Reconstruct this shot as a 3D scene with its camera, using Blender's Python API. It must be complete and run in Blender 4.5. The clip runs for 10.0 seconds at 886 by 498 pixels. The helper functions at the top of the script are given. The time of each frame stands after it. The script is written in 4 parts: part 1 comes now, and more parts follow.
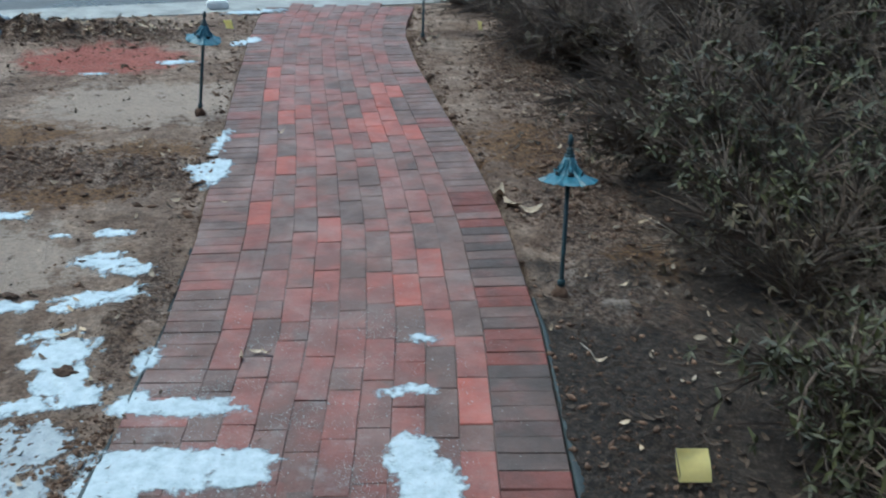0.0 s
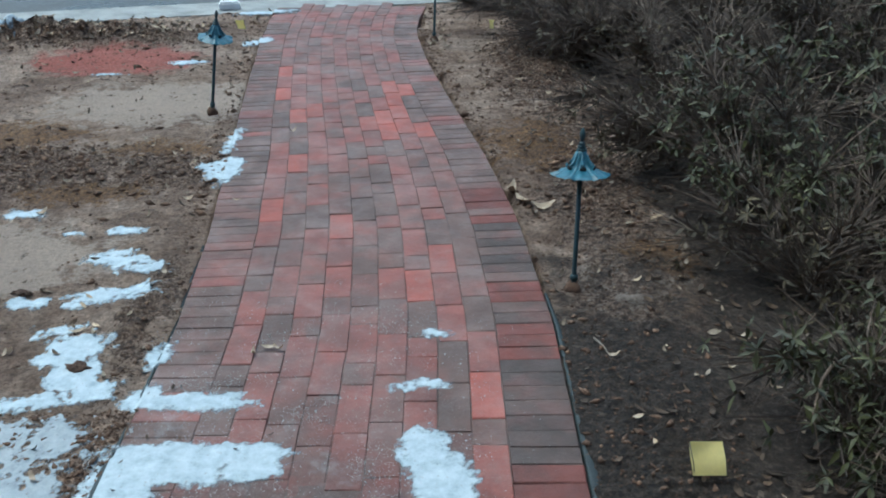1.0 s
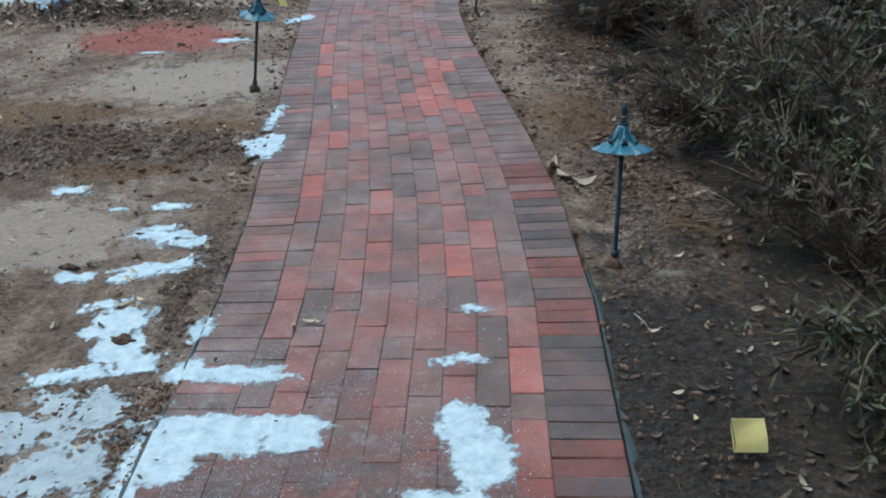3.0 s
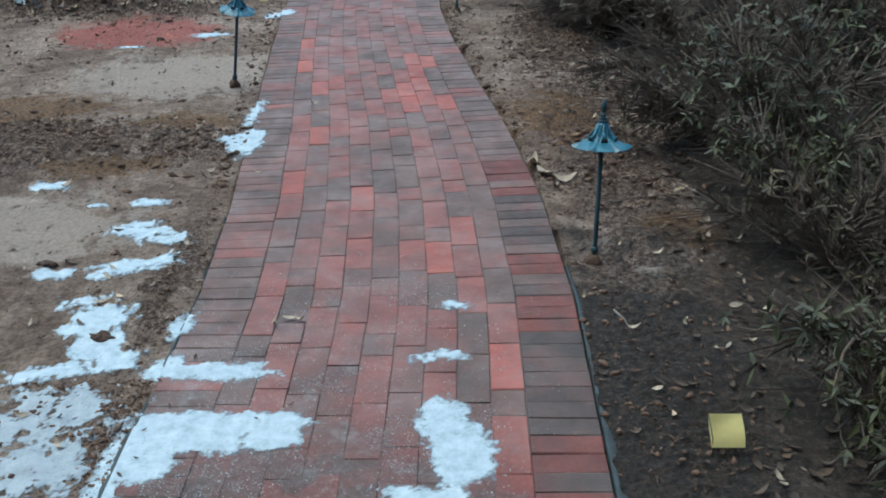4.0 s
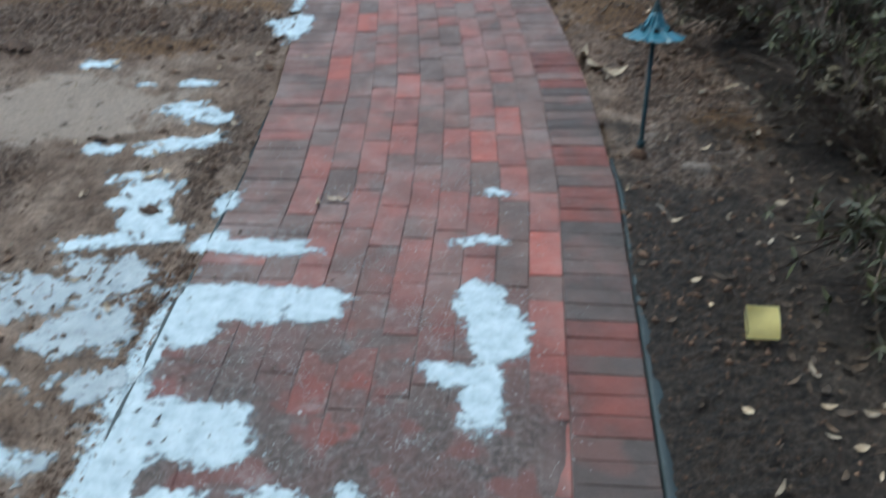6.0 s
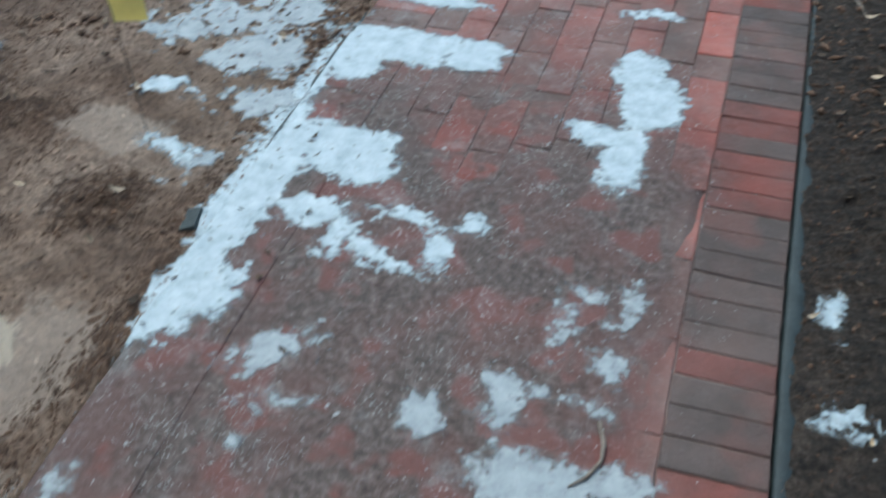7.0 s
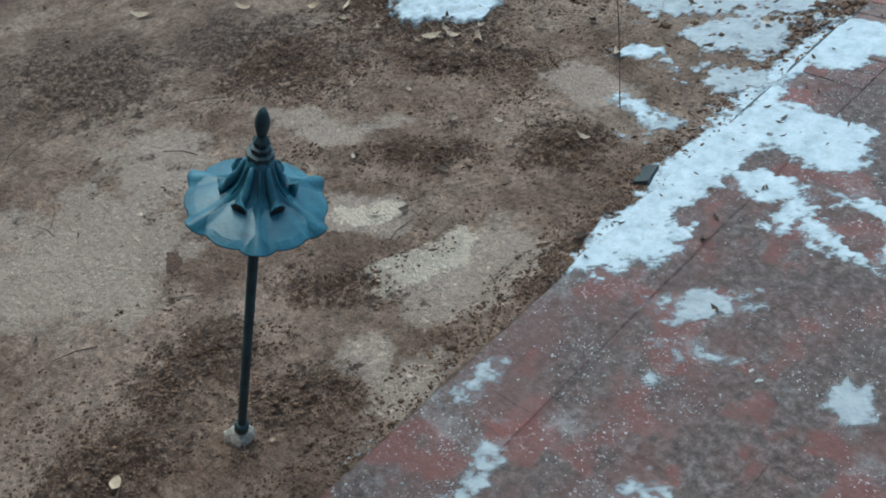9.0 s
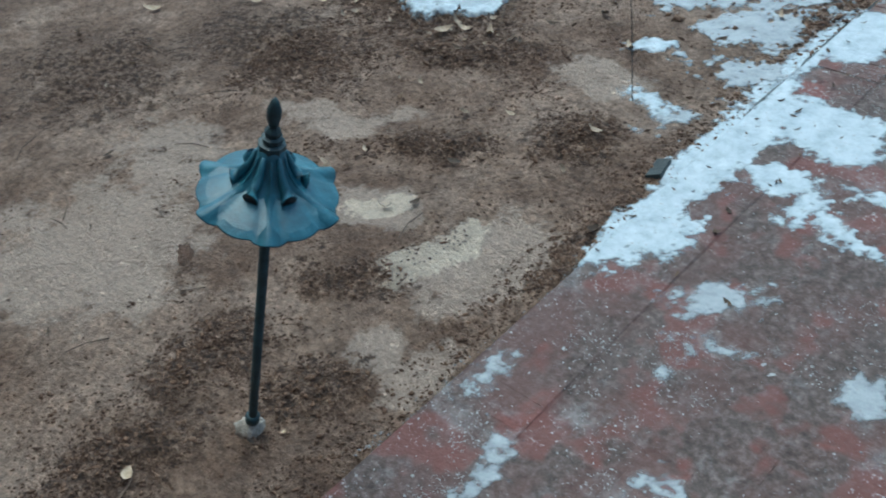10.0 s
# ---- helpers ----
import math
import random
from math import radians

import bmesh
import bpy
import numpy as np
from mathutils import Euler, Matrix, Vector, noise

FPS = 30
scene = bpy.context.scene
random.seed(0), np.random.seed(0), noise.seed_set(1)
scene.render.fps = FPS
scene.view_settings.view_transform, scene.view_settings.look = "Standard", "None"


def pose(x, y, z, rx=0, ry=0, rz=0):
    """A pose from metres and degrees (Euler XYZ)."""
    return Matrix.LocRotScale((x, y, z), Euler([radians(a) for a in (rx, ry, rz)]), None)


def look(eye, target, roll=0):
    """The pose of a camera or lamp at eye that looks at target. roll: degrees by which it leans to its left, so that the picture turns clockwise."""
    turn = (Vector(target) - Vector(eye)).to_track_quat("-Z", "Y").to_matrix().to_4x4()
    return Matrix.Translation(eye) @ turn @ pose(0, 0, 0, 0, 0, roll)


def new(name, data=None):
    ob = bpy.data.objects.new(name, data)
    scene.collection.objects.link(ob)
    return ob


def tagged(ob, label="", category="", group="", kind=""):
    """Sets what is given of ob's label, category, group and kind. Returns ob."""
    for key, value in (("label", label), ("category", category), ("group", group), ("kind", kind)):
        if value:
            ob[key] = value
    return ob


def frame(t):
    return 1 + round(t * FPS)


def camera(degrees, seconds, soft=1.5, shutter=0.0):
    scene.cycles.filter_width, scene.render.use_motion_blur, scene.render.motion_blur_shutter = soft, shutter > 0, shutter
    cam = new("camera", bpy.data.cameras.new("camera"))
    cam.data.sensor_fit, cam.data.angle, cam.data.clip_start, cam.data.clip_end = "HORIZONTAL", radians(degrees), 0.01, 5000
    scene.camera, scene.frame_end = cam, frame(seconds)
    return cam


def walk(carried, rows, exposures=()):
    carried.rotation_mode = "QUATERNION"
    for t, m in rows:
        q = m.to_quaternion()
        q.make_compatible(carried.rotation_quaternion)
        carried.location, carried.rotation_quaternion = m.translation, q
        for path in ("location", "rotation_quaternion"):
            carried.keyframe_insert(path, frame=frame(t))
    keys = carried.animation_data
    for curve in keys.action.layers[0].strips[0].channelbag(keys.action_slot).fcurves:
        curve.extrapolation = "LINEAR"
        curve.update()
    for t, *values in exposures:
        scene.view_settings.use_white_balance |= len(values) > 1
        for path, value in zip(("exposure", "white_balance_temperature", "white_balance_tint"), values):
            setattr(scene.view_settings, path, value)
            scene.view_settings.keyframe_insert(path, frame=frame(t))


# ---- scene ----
cam = camera(50.0, 10.0, soft=1.85, shutter=0.5)
PATH = [
    (0, (0.193, -1.057, 1.492), (0.250, 0.733, 0.602), 0.15),
    (0.5, (0.193, -1.054, 1.477), (0.195, 0.756, 0.626), 0.29),
    (1, (0.196, -1.061, 1.468), (0.226, 0.732, 0.583), -0.47),
    (1.5, (0.200, -1.062, 1.468), (0.173, 0.726, 0.572), -1.38),
    (2, (0.190, -1.055, 1.459), (0.097, 0.726, 0.555), -1.90),
    (2.5, (0.202, -1.060, 1.455), (0.119, 0.717, 0.541), -1.87),
    (4, (0.207, -1.065, 1.463), (0.186, 0.703, 0.530), -1.09),
    (4.5, (0.200, -1.073, 1.467), (0.182, 0.733, 0.608), -0.70),
    (5, (0.202, -1.073, 1.471), (0.194, 0.730, 0.604), -0.49),
    (5.2, (0.199, -1.075, 1.463), (0.184, 0.722, 0.586), -0.45),
    (6.3, (0.216, -1.108, 1.411), (-0.024, 0.472, 0.209), -1.53),
    (6.5, (0.214, -1.091, 1.407), (-0.159, 0.419, 0.150), -3.31),
    (7, (0.331, -1.226, 1.313), (-0.129, 0.144, -0.071), -1.95),
    (7.5, (0.319, -1.298, 1.267), (-0.441, -0.026, -0.075), -6.51),
    (8, (0.304, -1.334, 1.242), (-0.644, -0.218, -0.120), -9.11),
    (8.5, (0.299, -1.373, 1.243), (-0.781, -0.364, -0.106), -9.95),
    (9, (0.316, -1.377, 1.251), (-0.867, -0.392, -0.026), -10.93),
    (9.5, (0.326, -1.377, 1.247), (-0.828, -0.382, -0.049), -10.86),
    (10, (0.316, -1.379, 1.245), (-0.880, -0.415, -0.035), -11.29),
]
walk(cam, [(t, look(eye, target, roll)) for t, eye, target, roll in PATH],
     exposures=[(0, 0.76, 5500, -8), (5.2, 0.80, 5480, -8), (6.5, 0.74, 5650, -6), (8, 0.77, 5700, -7), (10, 0.76, 5500, -9)])

# ---- world, sun, exposure ----
world = bpy.data.worlds.new("overcast_sky")
scene.world = world
world.use_nodes = True
wn = world.node_tree.nodes
sky = wn.new("ShaderNodeTexSky")
sky.sky_type = "NISHITA"
sky.sun_disc = False
sky.sun_elevation = radians(68)
sky.sun_rotation = radians(-51)
sky.air_density = 1.0
sky.dust_density = 4.0
world.node_tree.links.new(sky.outputs["Color"], wn["Background"].inputs["Color"])
wn["Background"].inputs["Strength"].default_value = 0.12
sun_data = bpy.data.lights.new("sun", "SUN")
sun_data.energy = 0.8
sun_data.angle = radians(55)
sun_data.color = (1.0, 0.97, 0.93)
sun = new("sun", sun_data)
sun.matrix_world = look((-2.5, 3, 8), (0, 1, 0))


# ---- materials ----
class Mat:
    """A small builder of node materials."""

    def __init__(self, name):
        self.m = bpy.data.materials.new(name)
        self.m.use_nodes = True
        self.t = self.m.node_tree
        self.b = self.t.nodes["Principled BSDF"]
        self.co = self.t.nodes.new("ShaderNodeTexCoord")
        self.geo = self.t.nodes.new("ShaderNodeNewGeometry")

    def link(self, a, b):
        self.t.links.new(a, b)

    def noise(self, scale, detail=6, rough=0.6, world=True, dist=0.0):
        n = self.t.nodes.new("ShaderNodeTexNoise")
        n.inputs["Scale"].default_value = scale
        n.inputs["Detail"].default_value = detail
        n.inputs["Roughness"].default_value = rough
        n.inputs["Distortion"].default_value = dist
        self.link(self.geo.outputs["Position"] if world else self.co.outputs["Object"], n.inputs["Vector"])
        return n.outputs["Fac"]

    def ramp(self, fac, stops):
        r = self.t.nodes.new("ShaderNodeValToRGB")
        while len(r.color_ramp.elements) < len(stops):
            r.color_ramp.elements.new(0.5)
        for e, (p, c) in zip(r.color_ramp.elements, stops):
            e.position = p
            e.color = (*c, 1) if len(c) == 3 else c
        self.link(fac, r.inputs["Fac"])
        return r.outputs["Color"]

    def step(self, fac, lo, hi):
        r = self.t.nodes.new("ShaderNodeMapRange")
        r.interpolation_type = "SMOOTHSTEP"
        r.inputs["From Min"].default_value = lo
        r.inputs["From Max"].default_value = hi
        self.link(fac, r.inputs["Value"])
        return r.outputs["Result"]

    def math(self, op, a, b):
        n = self.t.nodes.new("ShaderNodeMath")
        n.operation = op
        for i, v in enumerate((a, b)):
            if isinstance(v, (int, float)):
                n.inputs[i].default_value = v
            else:
                self.link(v, n.inputs[i])
        return n.outputs[0]

    def mix(self, fac, a, b, mode="MIX"):
        n = self.t.nodes.new("ShaderNodeMix")
        n.data_type = "RGBA"
        n.blend_type = mode
        if isinstance(fac, (int, float)):
            n.inputs["Factor"].default_value = fac
        else:
            self.link(fac, n.inputs["Factor"])
        for sock, v in ((n.inputs[6], a), (n.inputs[7], b)):
            if isinstance(v, tuple):
                sock.default_value = (*v, 1)
            else:
                self.link(v, sock)
        return n.outputs[2]

    def attr(self, name):
        n = self.t.nodes.new("ShaderNodeAttribute")
        n.attribute_name = name
        s = self.t.nodes.new("ShaderNodeSeparateColor")
        self.link(n.outputs["Color"], s.inputs[0])
        return s.outputs

    def random(self):
        return self.t.nodes.new("ShaderNodeObjectInfo").outputs["Random"]

    def island(self):
        return self.geo.outputs["Random Per Island"]

    def axis(self, k):
        s = self.t.nodes.new("ShaderNodeSeparateXYZ")
        self.link(self.geo.outputs["Position"], s.inputs[0])
        return s.outputs[k]

    def bump(self, fac, dist, strength=1.0):
        n = self.t.nodes.new("ShaderNodeBump")
        n.inputs["Distance"].default_value = dist
        n.inputs["Strength"].default_value = strength
        self.link(fac, n.inputs["Height"])
        self.link(n.outputs[0], self.b.inputs["Normal"])
        return self

    def done(self, color, rough=0.8, metal=0.0, spec=0.5):
        for key, v in (("Base Color", color), ("Roughness", rough), ("Metallic", metal), ("Specular IOR Level", spec)):
            if isinstance(v, tuple):
                self.b.inputs[key].default_value = (*v, 1)
            elif isinstance(v, (int, float)):
                self.b.inputs[key].default_value = v
            else:
                self.link(v, self.b.inputs[key])
        return self.m


def soil_material():
    m = Mat("damp_soil")

    def grain(scale, detail=8, rough=0.72):
        return m.step(m.noise(scale, detail, rough), 0.36, 0.64)

    mud = m.ramp(grain(2.4), [(0.0, (0.25, 0.16, 0.108)), (0.5, (0.42, 0.295, 0.214)), (1.0, (0.58, 0.435, 0.335))])
    mud = m.mix(0.55, mud, m.ramp(grain(17), [(0.0, (0.55, 0.52, 0.5)), (0.5, (1.0, 1.0, 1.0)), (1.0, (1.25, 1.24, 1.22))]), "MULTIPLY")
    fine = m.ramp(grain(70), [(0.0, (0.45, 0.43, 0.41)), (0.5, (0.95, 0.94, 0.93)), (1.0, (1.3, 1.28, 1.25))])
    c = m.mix(0.7, mud, fine, "MULTIPLY")
    soil = m.attr("soil")
    pale = m.step(m.math("ADD", soil[0], m.math("MULTIPLY", grain(9, 9, 0.75), 0.5)), 0.5, 0.8)
    c = m.mix(m.math("MULTIPLY", pale, 0.85), c, m.mix(0.25, (0.62, 0.50, 0.405), fine, "MULTIPLY"))
    crumbs = m.ramp(grain(55, 6, 0.8), [(0.0, (0.032, 0.018, 0.011)), (0.38, (0.14, 0.082, 0.052)), (0.7, (0.34, 0.22, 0.148)), (1.0, (0.56, 0.41, 0.30))])
    mulch = m.step(m.math("ADD", m.math("MULTIPLY", soil[1], 0.9), m.math("MULTIPLY", grain(15, 9, 0.8), 0.85)), 0.74, 0.86)
    c = m.mix(m.math("MULTIPLY", mulch, 0.9), c, crumbs)
    red = m.step(m.math("ADD", soil[2], m.math("MULTIPLY", grain(6), 0.45)), 0.45, 1.0)
    c = m.mix(m.math("MULTIPLY", red, 0.8), c, m.mix(0.5, (0.62, 0.17, 0.13), fine, "MULTIPLY"))
    second = m.attr("tint")
    sand = m.step(m.math("ADD", second[0], m.math("MULTIPLY", grain(24, 9, 0.78), 0.6)), 0.6, 0.8)
    c = m.mix(sand, c, m.mix(0.15, (0.92, 0.79, 0.63), fine, "MULTIPLY"))
    ochre = m.step(m.math("ADD", second[1], m.math("MULTIPLY", grain(11, 9, 0.78), 0.7)), 0.75, 1.05)
    c = m.mix(m.math("MULTIPLY", ochre, 0.85), c, m.ramp(grain(60), [(0.0, (0.10, 0.046, 0.018)), (1.0, (0.42, 0.225, 0.085))]))
    litter = m.step(m.math("ADD", second[2], m.math("MULTIPLY", grain(10), 0.35)), 0.4, 1.0)
    c = m.mix(m.math("MULTIPLY", litter, 0.9), c, m.ramp(grain(45, 7, 0.78), [(0.0, (0.009, 0.0065, 0.0045)), (0.55, (0.038, 0.027, 0.019)), (1.0, (0.12, 0.09, 0.066))]))
    rough_relief = m.math("MULTIPLY", grain(24, 9, 0.75), m.math("ADD", m.math("MULTIPLY", mulch, 0.8), m.math("SUBTRACT", 0.32, m.math("MULTIPLY", pale, 0.26))))
    m.bump(m.math("ADD", rough_relief, m.math("MULTIPLY", grain(90, 5), 0.25)), 0.042)
    return m.done(c, 0.85)


def brick_material(name, dark, mid, light, flash, dust_haze=1.0):
    m = Mat(name)
    cloud = m.noise(7.5, 5, 0.6)
    c = m.ramp(cloud, [(0.36, dark), (0.52, mid), (0.68, light)])
    c = m.mix(m.math("MULTIPLY", m.step(m.noise(5.0, 3, 0.5), 0.52, 0.64), 0.8), c, flash)
    c = m.mix(0.65, c, m.ramp(m.random(), [(0.0, (0.72, 0.72, 0.73)), (0.5, (1.0, 1.0, 1.0)), (1.0, (1.15, 1.1, 1.08))]), "MULTIPLY")
    c = m.mix(0.5, c, m.ramp(m.noise(160, 5, 0.7), [(0.3, (0.55, 0.55, 0.55)), (0.7, (1.15, 1.15, 1.15))]), "MULTIPLY")
    # mortar dust, footprints of melted frost, and pale sky sheen painted in
    dust_sheen = m.step(m.noise(3.2, 7, 0.7), 0.42, 0.7)
    c = m.mix(m.math("ADD", m.math("MULTIPLY", dust_sheen, 0.34 * dust_haze), 0.12 * dust_haze), c, (0.31, 0.24, 0.225))
    near = m.step(m.axis(1), 2.0, 0.7)
    # damp grime trodden in where the snow lay, the near shade painted into it
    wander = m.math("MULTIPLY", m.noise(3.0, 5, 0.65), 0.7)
    grime_shade = m.math("MULTIPLY", m.step(m.math("ADD", m.axis(1), wander), 1.5, 0.6), m.step(m.math("ADD", m.axis(0), m.math("MULTIPLY", wander, 0.5)), 0.62, 0.46))
    # rubbed red places showing through
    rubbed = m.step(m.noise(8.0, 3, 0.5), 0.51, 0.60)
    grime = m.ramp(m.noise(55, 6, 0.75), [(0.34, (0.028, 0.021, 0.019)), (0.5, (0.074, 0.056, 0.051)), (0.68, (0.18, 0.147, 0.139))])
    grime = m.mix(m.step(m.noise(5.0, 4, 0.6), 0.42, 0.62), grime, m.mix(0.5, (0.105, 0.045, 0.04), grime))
    c = m.mix(m.math("MULTIPLY", grime_shade, m.math("SUBTRACT", 0.93, m.math("MULTIPLY", rubbed, 0.45))), c, grime)
    c = m.mix(m.math("MULTIPLY", m.math("MULTIPLY", grime_shade, rubbed), 0.6), c, m.mix(0.5, (0.15, 0.042, 0.036), m.ramp(m.noise(40, 6, 0.7), [(0.3, (0.5,) * 3), (0.7, (1.0,) * 3)]), "MULTIPLY"))
    leftish = m.step(m.axis(0), 0.55, -0.1)
    grains = m.step(m.noise(130, 3, 0.8), 0.60, 0.66)
    where = m.step(m.noise(4.2, 5, 0.65), 0.44, 0.6)
    frost = m.math("MULTIPLY", m.math("MULTIPLY", grains, where), m.math("MULTIPLY", near, leftish))
    film = m.math("MULTIPLY", m.step(m.noise(9, 8, 0.75), 0.52, 0.68), m.math("MULTIPLY", near, leftish))
    c = m.mix(m.math("MULTIPLY", film, 0.3), c, (0.36, 0.37, 0.385))
    c = m.mix(m.math("MULTIPLY", frost, 0.6), c, (0.6, 0.64, 0.67))
    m.bump(m.math("ADD", m.noise(45, 6, 0.6), m.math("MULTIPLY", m.noise(220, 3, 0.6), 0.4)), 0.004)
    return m.done(c, m.ramp(m.noise(12, 4, 0.6), [(0.3, (0.45,) * 3), (0.7, (0.75,) * 3)]), 0.0, 0.3)


def plain(name, stops, scale, rough, bump=0.003, metal=0.0, fine=120, tint=0.0, spec=0.5):
    m = Mat(name)
    c = m.ramp(m.noise(scale, 6, 0.65), stops)
    c = m.mix(0.4, c, m.ramp(m.noise(fine, 4, 0.7), [(0.3, (0.6,) * 3), (0.7, (1.15,) * 3)]), "MULTIPLY")
    if tint:
        c = m.mix(tint, c, m.ramp(m.island(), [(0.0, (0.35, 0.34, 0.32)), (0.5, (0.9, 0.9, 0.9)), (1.0, (1.7, 1.6, 1.4))]), "MULTIPLY")
    m.bump(m.noise(fine, 4, 0.65), bump)
    return m.done(c, rough, metal, spec)


SOIL = soil_material()
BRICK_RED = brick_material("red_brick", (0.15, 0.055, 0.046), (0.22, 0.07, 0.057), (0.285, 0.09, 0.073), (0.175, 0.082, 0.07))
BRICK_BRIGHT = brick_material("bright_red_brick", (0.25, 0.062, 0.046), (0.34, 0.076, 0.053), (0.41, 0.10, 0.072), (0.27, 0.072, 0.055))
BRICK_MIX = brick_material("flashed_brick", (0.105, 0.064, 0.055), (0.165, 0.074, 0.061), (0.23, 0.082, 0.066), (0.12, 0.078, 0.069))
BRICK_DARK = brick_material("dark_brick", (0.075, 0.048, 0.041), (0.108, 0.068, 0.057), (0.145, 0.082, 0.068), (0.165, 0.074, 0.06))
# darker copies of the dark and red brick: damp, with shade in the colour
BRICK_DAMP_SHADED = brick_material("damp_shaded_dark_brick", (0.05, 0.04, 0.036), (0.074, 0.055, 0.05), (0.10, 0.066, 0.057), (0.12, 0.058, 0.049), 0.35)
BRICK_DAMP_SHADED_RED = brick_material("damp_shaded_red_brick", (0.11, 0.042, 0.035), (0.16, 0.05, 0.04), (0.20, 0.06, 0.048), (0.10, 0.05, 0.043), 0.25)
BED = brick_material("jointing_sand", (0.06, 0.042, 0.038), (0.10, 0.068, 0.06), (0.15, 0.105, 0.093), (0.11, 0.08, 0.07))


def snow_material(name, stops, clear=None, solid=1.0):
    m = Mat(name)
    c = m.ramp(m.noise(26, 8, 0.72), stops)
    c = m.mix(m.step(m.noise(75, 5, 0.75), 0.60, 0.70), c, (0.30, 0.30, 0.30))
    c = m.mix(m.step(m.noise(130, 3, 0.7), 0.68, 0.74), c, (0.16, 0.13, 0.11))
    m.bump(m.math("ADD", m.noise(110, 6, 0.75), m.math("MULTIPLY", m.noise(30, 4, 0.6), 0.6)), 0.0022)
    m.done(c, 0.55)
    if clear is None:
        return m.m
    # the crust melts to a clear film where it is thin
    a = m.t.nodes.new("ShaderNodeAttribute")
    a.attribute_name = "depth"
    cover = m.math("ADD", m.math("MULTIPLY", a.outputs["Fac"], 0.8), m.math("MULTIPLY", m.math("ADD", m.noise(38, 8, 0.78), m.noise(12, 5, 0.65)), 0.9))
    cover = m.math("MULTIPLY", m.step(cover, *clear), solid)
    through_film = m.t.nodes.new("ShaderNodeBsdfTransparent")
    blend = m.t.nodes.new("ShaderNodeMixShader")
    m.link(cover, blend.inputs[0])
    m.link(through_film.outputs[0], blend.inputs[1])
    m.link(m.b.outputs[0], blend.inputs[2])
    m.link(blend.outputs[0], m.t.nodes["Material Output"].inputs["Surface"])
    return m.m


SNOW_STOPS = [(0.3, (0.28, 0.35, 0.40)), (0.5, (0.42, 0.505, 0.56)), (0.72, (0.56, 0.64, 0.69))]
SNOW = snow_material("old_snow", SNOW_STOPS, (0.82, 1.25), 0.98)
SNOW_GRAIN = snow_material("snow_grains", [(0.3, (0.24, 0.25, 0.26)), (0.5, (0.36, 0.38, 0.39)), (0.72, (0.5, 0.53, 0.55))])
FROST = snow_material("thin_wet_snow", [(0.3, (0.24, 0.28, 0.31)), (0.5, (0.35, 0.40, 0.435)), (0.75, (0.46, 0.51, 0.545))], (0.9, 1.4), 0.9)
TEAL = plain("teal_painted_metal", [(0.3, (0.02, 0.085, 0.12)), (0.55, (0.034, 0.14, 0.195)), (0.78, (0.10, 0.26, 0.32))], 30, 0.36, 0.001, 0.0, 90)
DARK_TEAL = plain("dark_green_metal", [(0.3, (0.012, 0.032, 0.038)), (0.7, (0.03, 0.075, 0.088))], 40, 0.5, 0.001)
SOCKET_HOLLOW = plain("dark_socket_and_hollow", [(0.3, (0.006, 0.008, 0.01)), (0.7, (0.012, 0.015, 0.018))], 40, 0.7)
MORTAR = plain("crumbly_mortar", [(0.3, (0.22, 0.20, 0.17)), (0.7, (0.5, 0.47, 0.42))], 60, 0.95, 0.006)
YELLOW = plain("yellow_plastic_film", [(0.3, (0.82, 0.72, 0.30)), (0.7, (0.9, 0.82, 0.42))], 25, 0.5, 0.001, 0.0, 60)
film_tree = YELLOW.node_tree
film_glow = film_tree.nodes.new("ShaderNodeBsdfTranslucent")
film_glow.inputs["Color"].default_value = (0.97, 0.9, 0.5, 1)
film_mix = film_tree.nodes.new("ShaderNodeMixShader")
film_mix.inputs[0].default_value = 0.5
film_tree.links.new(film_tree.nodes["Principled BSDF"].outputs[0], film_mix.inputs[1])
film_tree.links.new(film_glow.outputs[0], film_mix.inputs[2])
film_tree.links.new(film_mix.outputs[0], film_tree.nodes["Material Output"].inputs["Surface"])
WIRE = plain("steel_wire", [(0.3, (0.06, 0.055, 0.05)), (0.7, (0.16, 0.15, 0.14))], 60, 0.45, 0.0005, 0.8)
EDGING = plain("black_plastic_edging", [(0.3, (0.014, 0.022, 0.025)), (0.7, (0.036, 0.052, 0.056))], 18, 0.6, 0.002)
LEAF_DRY = plain("dry_leaf", [(0.3, (0.26, 0.19, 0.12)), (0.6, (0.46, 0.38, 0.29)), (0.8, (0.62, 0.55, 0.47))], 45, 0.8, 0.002, tint=0.7)
LEAF_BROWN = plain("rotting_leaf", [(0.3, (0.035, 0.024, 0.016)), (0.7, (0.12, 0.08, 0.052))], 45, 0.8, 0.002, tint=0.7)
CLOD = plain("soil_clod", [(0.3, (0.075, 0.042, 0.027)), (0.55, (0.165, 0.10, 0.066)), (0.8, (0.30, 0.205, 0.145))], 12, 0.95, 0.006, tint=0.4)
LUMP = plain("dark_soil_lump", [(0.3, (0.035, 0.02, 0.013)), (0.55, (0.085, 0.05, 0.033)), (0.8, (0.2, 0.13, 0.09))], 40, 0.95, 0.008)
TWIG = plain("bare_twig", [(0.3, (0.056, 0.041, 0.032)), (0.55, (0.125, 0.095, 0.075)), (0.75, (0.25, 0.20, 0.165))], 25, 0.85, 0.002, tint=0.6)
STEM = plain("shrub_stem", [(0.3, (0.10, 0.082, 0.066)), (0.7, (0.26, 0.22, 0.185))], 30, 0.85, 0.003)
LEAF_GREEN = plain("evergreen_leaf", [(0.3, (0.024, 0.026, 0.008)), (0.55, (0.05, 0.053, 0.017)), (0.75, (0.105, 0.112, 0.038))], 6, 0.55, 0.001, tint=0.75)
